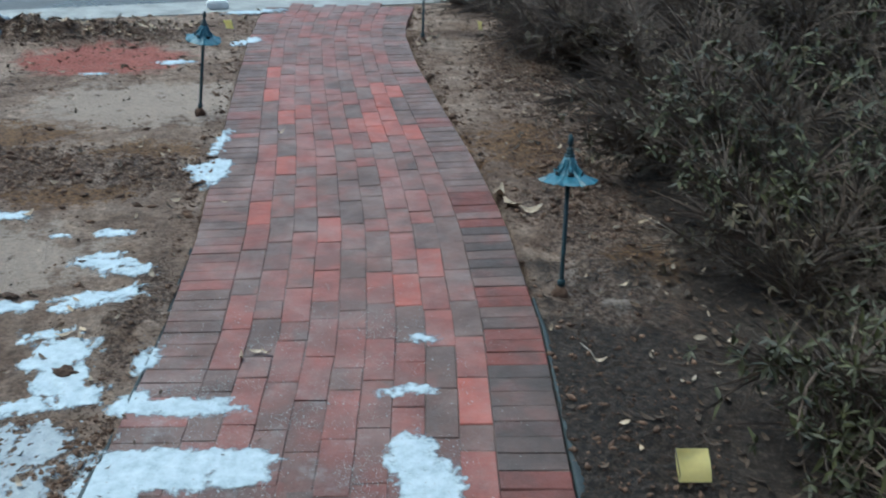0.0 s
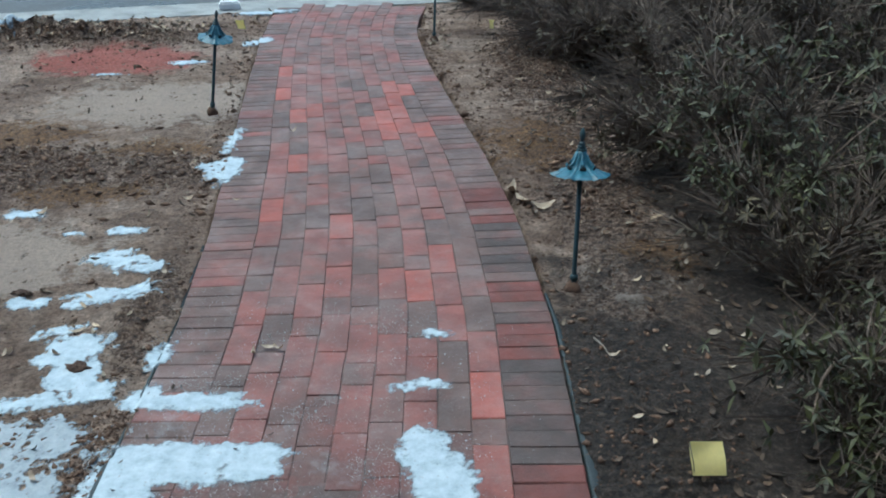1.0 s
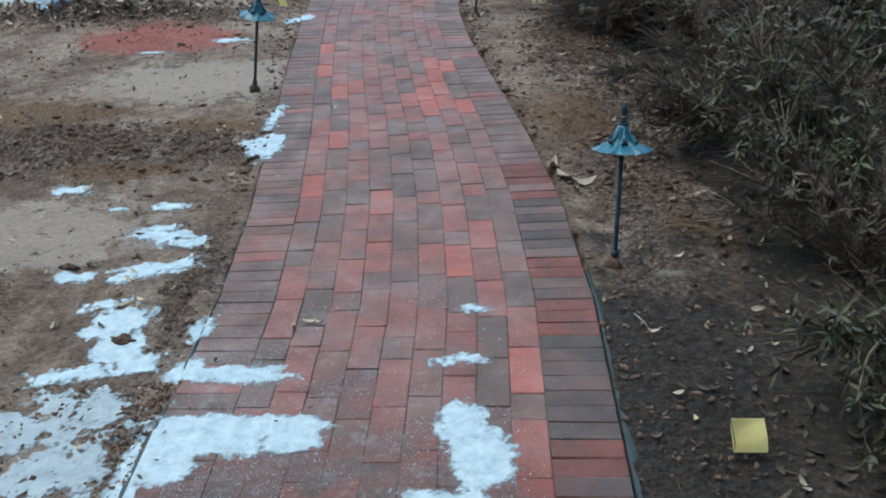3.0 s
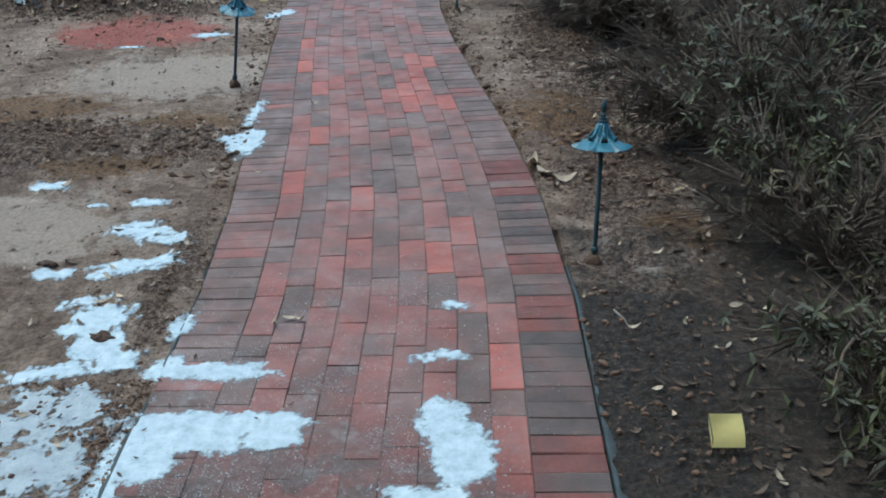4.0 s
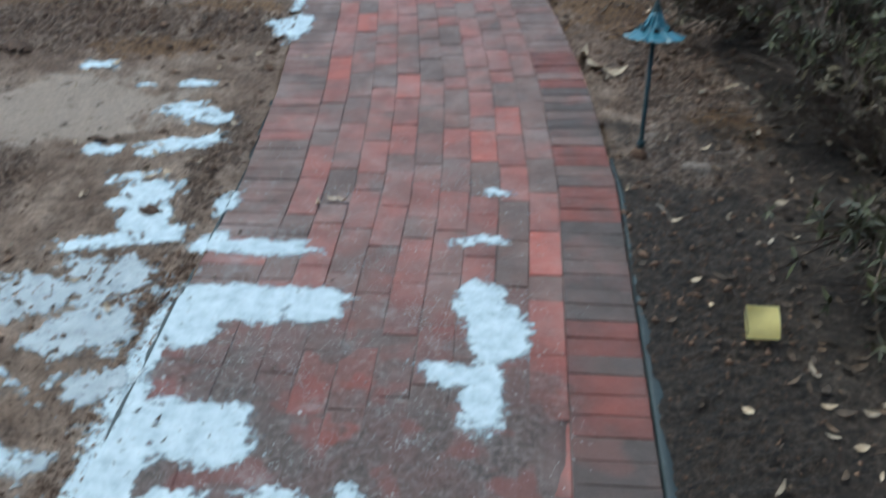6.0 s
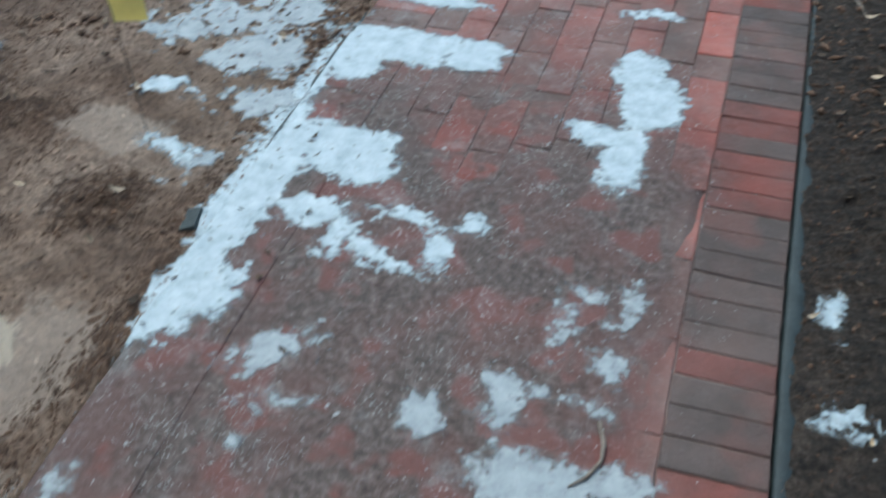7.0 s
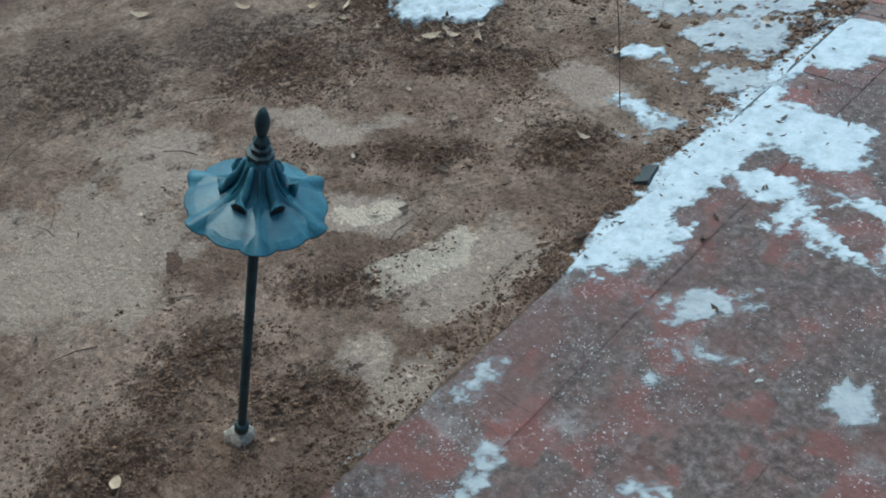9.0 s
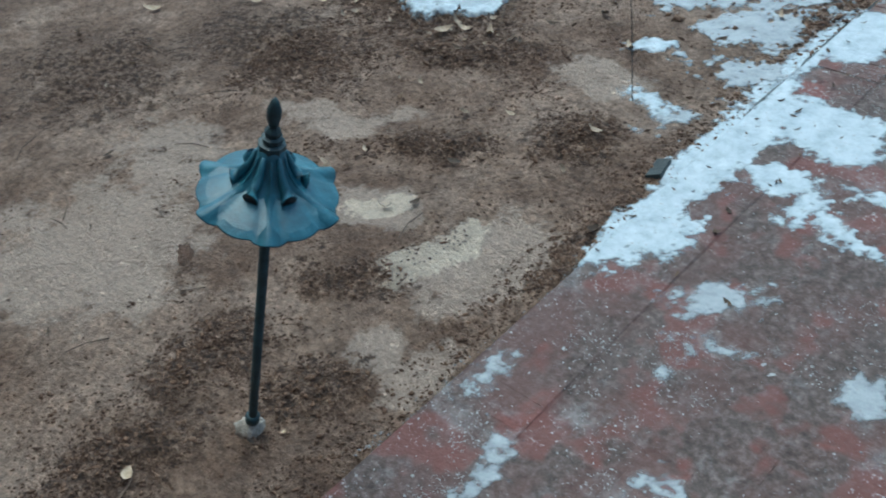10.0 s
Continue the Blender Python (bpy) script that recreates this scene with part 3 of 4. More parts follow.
# on the bricks
snow_patch([(-0.43, 1.025, 0.165, 0.04), (-0.57, 1.05, 0.05, 0.055)], 0.002, "thin strip of melting snow across the brick border", 0.4, 1)
snow_patch([(-0.42, 0.79, 0.24, 0.06), (-0.24, 0.77, 0.075, 0.075), (-0.54, 0.70, 0.10, 0.11), (-0.40, 0.74, 0.12, 0.05), (-0.60, 0.54, 0.045, 0.11)], 0.002, "broad strip of melting snow lying across the bricks", 0.38, 2)
snow_patch([(-0.46, 0.355, 0.18, 0.06), (-0.39, 0.29, 0.12, 0.075), (-0.56, 0.17, 0.075, 0.29), (-0.565, -0.10, 0.06, 0.17), (-0.56, -0.25, 0.05, 0.06), (-0.60, 0.42, 0.045, 0.08), (-0.50, -0.15, 0.05, 0.07),
            (-0.40, 0.11, 0.07, 0.05), (-0.335, 0.055, 0.035, 0.06), (-0.265, 0.03, 0.05, 0.024, -0.4), (-0.18, 0.004, 0.06, 0.02), (-0.115, 0.06, 0.026, 0.065), (-0.065, 0.15, 0.03, 0.032), (-0.21, 0.15, 0.06, 0.014)],
           0.002, "crusty sheet of melting snow on the path's edge", 0.66, 3)
snow_patch([(0.175, 0.81, 0.06, 0.09), (0.225, 0.68, 0.075, 0.10), (0.13, 0.525, 0.10, 0.04, -0.35), (0.19, 0.46, 0.05, 0.12)], 0.002, "angular patch of thin snow on the bricks", 0.42, 4)
snow_patch([(0.195, 1.085, 0.055, 0.024), (0.13, 1.07, 0.04, 0.012)], 0.002, "small strip of snow remaining on one brick", 0.35, 5)
snow_patch([(-0.325, -0.27, 0.10, 0.042, 0.72)], 0.002, "thin pale patch of frost on the bricks", 0.75, 6, material=FROST)
snow_patch([(0.275, 0.0, 0.03, 0.10), (0.265, -0.12, 0.04, 0.045), (0.17, -0.06, 0.025, 0.075), (0.20, 0.03, 0.05, 0.025)], 0.002, "ring-shaped patch of thin snow on red bricks", 0.6, 7, material=FROST)
snow_patch([(-0.02, -0.325, 0.045, 0.045), (0.035, -0.295, 0.05, 0.012), (0.10, -0.26, 0.04, 0.075, 0.3), (0.19, -0.225, 0.085, 0.02), (0.20, -0.41, 0.125, 0.07), (0.31, -0.38, 0.09, 0.045)], 0.002, "branching patch of wet snow on the bricks", 0.6, 8, material=FROST)
snow_patch([(-0.30, -0.42, 0.014, 0.05), (-0.25, -0.365, 0.065, 0.013, 0.2)], 0.002, "crooked vein of frost on the bricks", 0.5, 9, material=FROST)
snow_patch([(-0.545, -0.635, 0.035, 0.065)], 0.002, "pale frost on the path's brick edge", 0.6, 10, material=FROST)
snow_patch([(-0.40, -0.80, 0.03, 0.055, 0.3)], 0.002, "narrow pale frost patch on grimy bricks", 0.8, 33, material=FROST)
snow_patch([(-0.17, -0.66, 0.06, 0.03, 0.3)], 0.002, "pale frost patch on grimy bricks", 0.8, 34, material=FROST)
snow_patch([(0.22, 1.35, 0.035, 0.02)], 0.002, "small crumb of snow on the bricks", 0.4, 11)
# on the soil
snow_patch([(-0.87, 1.88, 0.12, 0.045, -0.2), (-0.78, 1.82, 0.08, 0.03), (-0.89, 1.94, 0.06, 0.03)], 0.004, "melting snow in a hollow of bare soil", 0.55, 12)
snow_patch([(-0.82, 1.65, 0.13, 0.05, 0.25), (-0.92, 1.58, 0.05, 0.02)], 0.004, "melting snow patch on bare soil", 0.55, 13)
snow_patch([(-1.09, 1.6, 0.06, 0.035)], 0.004, "small patch of snow on bare soil", 0.5, 14)
snow_patch([(-0.92, 1.42, 0.09, 0.03), (-0.84, 1.30, 0.10, 0.09), (-0.80, 1.17, 0.08, 0.08), (-0.86, 1.05, 0.12, 0.04, 0.2), (-0.72, 1.09, 0.07, 0.06)], 0.004, "ragged snow along the soil beside the path", 0.75, 15)
snow_patch([(-0.98, 0.78, 0.18, 0.10, 0.4), (-0.80, 0.86, 0.16, 0.10), (-0.78, 0.66, 0.14, 0.10), (-0.70, 0.46, 0.10, 0.06)], 0.004, "half-melted slushy snow on muddy soil", 1.5, 16, material=FROST)
snow_patch([(-0.66, 2.70, 0.07, 0.14), (-0.72, 2.74, 0.06, 0.05)], 0.004, "snow patch against the path's edge", 0.5, 17)
snow_patch([(-0.69, 3.06, 0.035, 0.14)], 0.004, "narrow snow patch against the path's edge", 0.5, 18)
snow_patch([(-0.58, 1.27, 0.035, 0.07)], 0.004, "small snow patch against the brick border", 0.4, 19)
snow_patch([(-1.34, 2.30, 0.07, 0.04)], 0.004, "small patch of snow on brown soil", 0.5, 20)
snow_patch([(-0.91, 2.13, 0.06, 0.035)], 0.004, "rounded patch of snow on brown soil", 0.4, 21)
snow_patch([(-1.1, 2.11, 0.03, 0.02)], 0.004, "crumb of snow on brown soil", 0.4, 22)
snow_patch([(-0.96, 0.46, 0.06, 0.03, 0.5)], 0.004, "small clump of snow on muddy soil", 0.5, 23)
snow_patch([(-0.82, 0.24, 0.06, 0.025, -0.2)], 0.004, "thin snow patch on muddy soil", 0.6, 24)
snow_patch([(-0.70, 0.22, 0.10, 0.03, 0.7)], 0.004, "thin slush between soil and bricks", 0.8, 25, material=FROST)
snow_patch([(-1.60, 0.40, 0.17, 0.09, 0.4)], 0.012, "thick patch of snow among dry leaves", 0.5, 26)
snow_patch([(0.64, 0.12, 0.02, 0.05)], 0.004, "small snow patch beside the brick border", 0.4, 27)
snow_patch([(0.655, -0.14, 0.04, 0.035)], 0.004, "small snow patch on dark soil", 0.7, 28)
snow_patch([(-1.2, 4.47, 0.10, 0.04), (-1.62, 4.22, 0.07, 0.02)], 0.004, "flat strip of snow beside red soil", 0.5, 29)
snow_patch([(-0.86, 4.92, 0.10, 0.07, 0.4)], 0.004, "snow patch near the gutter", 0.5, 30)
snow_patch([(-0.92, 5.72, 0.18, 0.05, 0.2)], 0.012, "strip of snow along the gutter", 0.5, 31)
snow_patch([(-2.55, 5.25, 0.12, 0.10), (-2.35, 5.4, 0.16, 0.05)], 0.02, "dirty snow at the foot of a soil ridge", 0.7, 32)


# ---- plastic edging ----
def edging(side, y0, y1, lift, full=0.034):
    verts, faces = [], []
    n = int((y1 - y0) / 0.05)
    for k in range(n + 1):
        y = y0 + (y1 - y0) * k / n
        x = centre(y) + side * ((HALF + EDGE) * slim(y) + 0.005)
        w = 0.004 * lump(x, y, 4, 2)
        width = full * (0.35 + 0.65 * float(smooth_step(y, y1, y1 - 0.7))) * (1 + 0.25 * lump(x, y, 3, 6))
        for dx, z in ((0, -0.06), (0, lift), (0.006, lift + 0.003), (0.65 * width, lift - 0.004 + w), (width, lift - 0.014 + w), (width, -0.06)):
            verts.append((x + side * dx, y, z))
    for k in range(n):
        for i in range(5):
            a = k * 6 + i
            q = (a, a + 1, a + 7, a + 6)
            faces.append(q if side < 0 else q[::-1])
    me = mesh_of("edging", verts, faces, True)
    me.materials.append(EDGING)
    return tagged(new("edging", me), "black plastic paver edging along the bricks", "edging", kind="structure")


edging(1, -1.6, 1.6, -0.009, 0.044)
edging(-1, 0.1, 2.0, -0.014)


# ---- soil clods, leaf litter and twigs ----
def crumb(rnd, size):
    """A rough little stone-like body of eight faces."""
    pts = [(1, 0, 0), (-1, 0, 0), (0, 1, 0), (0, -1, 0), (0, 0, 1), (0, 0, -1)]
    sx, sy, sz = size * rnd.uniform(0.7, 1.7), size * rnd.uniform(0.5, 1.0), size * rnd.uniform(0.35, 0.65)
    turn = Euler((rnd.uniform(-0.5, 0.5), rnd.uniform(-0.5, 0.5), rnd.uniform(0, 6.3))).to_matrix()
    verts = [turn @ Vector((x * sx * rnd.uniform(0.7, 1.2), y * sy * rnd.uniform(0.7, 1.2), z * sz)) for x, y, z in pts]
    faces = [(0, 2, 4), (2, 1, 4), (1, 3, 4), (3, 0, 4), (2, 0, 5), (1, 2, 5), (3, 1, 5), (0, 3, 5)]
    return verts, faces


def leaf(rnd, size, width=0.45, curl=0.5):
    """A curled lance-shaped leaf with a folded midrib."""
    verts, faces = [], []
    rows = 5
    for i in range(rows):
        u = i / (rows - 1)
        w = size * width * math.sin(math.pi * (0.06 + 0.9 * u)) * (1.0 - 0.25 * u) * 0.5
        x = size * (u - 0.5)
        z = curl * size * (u - 0.5) ** 2
        verts += [(x, -w, z + 0.35 * w), (x, 0, z), (x, w, z + 0.35 * w * rnd.uniform(0.2, 1.6))]
    for i in range(rows - 1):
        a = 3 * i
        faces += [(a, a + 1, a + 4, a + 3), (a + 1, a + 2, a + 5, a + 4)]
    return verts, faces


def stuff(name, shapes, material, label, category, smooth=False):
    me = mesh_of(name, *merge(shapes), smooth)
    me.materials.append(material)
    return tagged(new(name, me), label, category, kind="stuff")


def on_ground(x, y):
    return 0.0 if bed_depth(x, y) < 0.004 else ground_height(x, y)


rnd = random.Random(11)
clods = []
while len(clods) < 40000:
    x, y = rnd.uniform(-3.0, 1.4), rnd.uniform(-1.5, 5.9)
    if rnd.random() < 0.5:
        x, y = rnd.uniform(-1.9, -0.58), rnd.uniform(-1.5, 1.0)
    d = bed_depth(x, y)
    if d < 0.012 or y > kerb_line(x) - 0.05:
        continue
    chance = 0.05 - 0.2 * most(PALE, x, y) + 0.9 * most(MULCH, x, y) + 0.25 * max(0.0, lump(x, y, 4, 2.0)) + (0.3 if d < 0.12 else 0)
    if rnd.random() > chance:
        continue
    s = rnd.uniform(0.0014, 0.0044 if y < 0.6 else 0.0056) * (1 + (1.2 if y < 0.6 else 2.4) * rnd.random() ** 7) * (1.0 if y < 2.2 else 1.6)
    clods.append(moved(crumb(rnd, s), Matrix.Translation((x, y, ground_height(x, y) + 0.15 * s))))
stuff("soil_clods", clods, CLOD, "crumbled dark brown soil and bark mulch", "soil", True)

# grains of snow and salt on the bricks and beside them
grains = []
while len(grains) < 15000:
    x, y = rnd.uniform(-0.62, 0.5), rnd.uniform(-0.95, 1.7)
    keep = min(1.0, 0.06 + 2.5 * max(0.0, lump(x, y, 6, 12.0)) * max(0.0, 0.6 + lump(x, y, 25, 2.0)))
    keep *= smooth_step(x, 0.55, -0.1) * smooth_step(y, 1.9, 1.0)
    if rnd.random() > keep:
        continue
    s = rnd.uniform(0.0007, 0.0018) * (1 + 1.2 * rnd.random() ** 8)
    grains.append(moved(crumb(rnd, s), Matrix.Translation((x, y, on_ground(x, y) + 0.3 * s))))
stuff("snow_grains", grains + SNOW_BITS, SNOW_GRAIN, "scattered white grains of snow and ice", "snow")

litter, brown = [], []
for _ in range(120):
    x, y = rnd.uniform(-0.64, -0.2), rnd.uniform(-0.3, 1.1)
    if rnd.random() < 0.75 * smooth_step(x, -0.25, -0.6) + 0.1:
        m = pose(x, y, on_ground(x, y) + 0.004, rnd.uniform(-20, 20), rnd.uniform(-20, 20), rnd.uniform(0, 360))
        brown.append(moved(leaf(rnd, rnd.uniform(0.006, 0.022), rnd.uniform(0.25, 0.6), rnd.uniform(0.3, 1.4)), m))
while len(litter) < 700:
    x, y = rnd.uniform(-3, 1.3), rnd.uniform(-1.2, 5.8)
    if bed_depth(x, y) < 0.02 or y > kerb_line(x) - 0.05:
        continue
    chance = (0.12 if y > 0.5 else 0.03) + 0.8 * max(0, inside(x, y, -2.3, 5.3, 1.3, 0.5)) * 2.5 + (0.16 if x > 0.75 else 0) + 0.5 * max(0, inside(x, y, -1.6, 0.3, 0.5, 0.3))
    if rnd.random() > chance:
        continue
    m = pose(x, y, ground_height(x, y) + 0.006, rnd.uniform(-35, 35), rnd.uniform(-30, 30), rnd.uniform(0, 360))
    (litter if rnd.random() < 0.55 else brown).append(moved(leaf(rnd, rnd.uniform(0.015, 0.05) * (1.5 if y > 4.6 else 0.85), rnd.uniform(0.3, 0.6), rnd.uniform(0.3, 1.6)), m))
for _ in range(3600):
    x, y = rnd.uniform(0.62, 2.2), rnd.uniform(-0.6, 6.0)
    if rnd.random() < smooth_step(x, 0.6, 1.3) * 0.8 + 0.15:
        m = pose(x, y, ground_height(x, y) + 0.006, rnd.uniform(-35, 35), rnd.uniform(-30, 30), rnd.uniform(0, 360))
        brown.append(moved(leaf(rnd, rnd.uniform(0.015, 0.05), rnd.uniform(0.3, 0.6), rnd.uniform(0.3, 1.4)), m))
stuff("dry_leaf_litter", litter, LEAF_DRY, "pale dry curled leaves strewn on soil", "leaves", True)
stuff("rotting_leaf_litter", brown, LEAF_BROWN, "brown rotting leaves under the shrubs", "leaves", True)

sticks = []
for _ in range(260):
    x, y = rnd.uniform(-2.8, 1.5), rnd.uniform(-1.3, 5.6)
    if bed_depth(x, y) < 0.05 or y > kerb_line(x) - 0.1 or (x < 0 and rnd.random() < 0.6):
        continue
    a, n = rnd.uniform(0, 6.3), rnd.uniform(0.03, 0.12)
    z = ground_height(x, y) + 0.006
    sticks.append(tube([(x, y, z), (x + n / 2 * math.cos(a), y + n / 2 * math.sin(a), z + 0.004), (x + n * math.cos(a + 0.2), y + n * math.sin(a + 0.2), z + rnd.uniform(0, 0.012))], [0.0014, 0.0013, 0.0007], 4))
stuff("fallen_twigs", sticks, TWIG, "thin broken twigs lying on soil", "twigs")


def dead_leaf(x, y, size, turn, label, tilt=12):
    me = mesh_of("dead_leaf", *leaf(rnd, size, rnd.uniform(0.3, 0.5), rnd.uniform(0.7, 1.8)), True)
    me.materials.append(LEAF_DRY)
    ob = tagged(new("dead_leaf", me), label, "leaf", "single dry leaves")
    ob.matrix_world = pose(x, y, on_ground(x, y) + 0.006, tilt, 6, turn)
    return ob


for x, y, size, turn, label in ((-0.43, 3.16, 0.07, 60, "pale curled leaf lying on the bricks"), (-0.27, 1.28, 0.06, 10, "dry torn leaf on frosty bricks"), (-0.31, 1.25, 0.055, 100, "dry torn leaf on frosty bricks"),
                                (-0.24, 1.27, 0.05, 150, "dry torn leaf on frosty bricks"), (-1.29, 2.30, 0.09, 70, "pale curled leaf beside a snow patch"), (-0.86, 1.40, 0.07, 30, "dry leaf lying on melting snow"),
                                (-0.80, 1.37, 0.06, 120, "dry leaf lying on melting snow"), (0.53, 2.45, 0.13, 80, "pale dry leaf on bare soil"), (0.57, 2.34, 0.16, 120, "pale torn leaf on bare soil"), (0.63, 2.27, 0.14, 20, "pale torn leaf on bare soil"),
                                (0.71, 1.21, 0.06, 10, "pale dry leaf on dark soil"), (-1.07, 0.03, 0.045, 0, "pale splinter of leaf on soil"), (-1.0, 0.42, 0.06, 140, "curled brown leaf beside a snow clump"),
                                (-1.45, 0.28, 0.07, 20, "dry leaf beside thick snow"), (-1.5, 0.24, 0.08, 70, "dry leaf beside thick snow"), (-1.38, 0.30, 0.07, 130, "dry leaf beside thick snow"), (-2.5, -0.1, 0.09, 40, "pale leaf on loose soil"),
                                (-2.2, 0.1, 0.09, 20, "pale leaf on loose soil"), (-0.55, 2.36, 0.05, 15, "small pale leaf at the path's edge"), (-0.75, 2.4, 0.06, 30, "small pale leaf on soil"), (0.60, 0.09, 0.04, 40, "curled tan leaf beside the brick border"),
                                (0.52, 3.9, 0.08, 160, "pale dry leaf on bare soil"), (0.7, 4.0, 0.09, 30, "pale dry leaf on bare soil"), (0.33, 4.75, 0.09, 150, "pale dry leaf on bare soil")):
    dead_leaf(x, y, 0.75 * size, turn, label)


def dirt_lump(x, y, size, label, long=1.6, flat=1.0):
    profile = [(math.sin(math.pi * (0.08 + 0.84 * k / 8)), -0.45 * math.cos(math.pi * (0.08 + 0.84 * k / 8))) for k in range(9)]
    verts, faces = lathe(profile, 20)
    shaped = []
    for v in verts:
        p = Vector(v) * (1 + 0.45 * lump(v[0] + 7 * x, v[1] + v[2], 1.5, y) + 0.22 * lump(v[0] + x, v[1] + 3 * v[2], 5, y))
        shaped.append((p.x * size * long, p.y * size, (p.z + 0.15) * size * flat))
    me = mesh_of("dirt_lump", shaped, faces)
    me.materials.append(LUMP)
    ob = tagged(new("dirt_lump", me), label, "clod", "lumps of soil")
    ob.matrix_world = pose(x, y, ground_height(x, y), 0, 0, 20 * x)


dirt_lump(-1.33, -0.77, 0.018, "long dark lump of soil on smooth mud", 2.6, 0.55)
dirt_lump(-1.12, 1.66, 0.02, "dark crumbling clod on brown soil")
dirt_lump(-0.80, 1.21, 0.022, "dark clod amid melting snow")
dirt_lump(-1.75, 2.45, 0.05, "large dark clod of soil")
dirt_lump(-1.55, 1.05, 0.05, "large dark clod of soil")


def plastic_tab():
    verts, faces = slanted_tab()
    me = mesh_of("plastic_tab", verts, faces)
    me.materials.append(EDGING)
    ob = tagged(new("plastic_tab", me), "dark plastic tab sticking out beside snowy bricks", "edging tab")
    ob.matrix_world = pose(-0.64, 0.02, -0.008, 0, -6, 12)


def slanted_tab():
    xs, ys, h = (-0.02, 0.02), (-0.035, 0.035), 0.012
    verts = [(xs[0], ys[0], -0.03), (xs[1], ys[0], -0.03), (xs[1], ys[1], -0.03), (xs[0], ys[1], -0.03),
             (xs[0] + 0.003, ys[0] + 0.003, h - 0.006), (xs[1] - 0.003, ys[0] + 0.006, h), (xs[1] - 0.003, ys[1] - 0.004, h), (xs[0] + 0.003, ys[1] - 0.003, h - 0.006)]
    return verts, [(3, 2, 1, 0), (4, 5, 6, 7), (0, 1, 5, 4), (1, 2, 6, 5), (2, 3, 7, 6), (3, 0, 4, 7)]


plastic_tab()


def fallen_stick(points, width, label):
    me = mesh_of("fallen_stick", *tube(points, [width, width * 1.1, width * 0.9, width * 0.8, width * 0.4], 7), True)
    me.materials.append(STEM)
    tagged(new("fallen_stick", me), label, "stick", "loose sticks")


fallen_stick([(0.27, -0.26, 0.007), (0.285, -0.30, 0.008), (0.287, -0.335, 0.008), (0.27, -0.37, 0.007), (0.245, -0.395, 0.006)], 0.004, "bent dark stick lying on wet snow")
fallen_stick([(0.675, 1.31, 0.0), (0.685, 1.28, 0.004), (0.695, 1.25, 0.006), (0.70, 1.22, 0.005), (0.705, 1.19, 0.002)], 0.003, "thin pale stick lying on dark soil")


# white block on the gutter
def white_block():
    bm = bmesh.new()
    bmesh.ops.create_cube(bm, size=1.0)
    bmesh.ops.scale(bm, vec=(0.15, 0.09, 0.06), verts=bm.verts)
    bmesh.ops.bevel(bm, geom=bm.edges[:], offset=0.012, segments=2, affect="EDGES")
    for v in bm.verts:
        v.co *= 1 + 0.12 * lump(v.co.x * 9, v.co.y * 9, 1.0, v.co.z * 9)
    me = bpy.data.meshes.new("white_block")
    bm.to_mesh(me)
    bm.free()
    me.materials.append(WHITE)
    ob = tagged(new("white_block", me), "worn white block lying on the gutter", "block")
    ob.matrix_world = pose(-1.22, 5.92, 0.018, 0, 0, 14)


white_block()


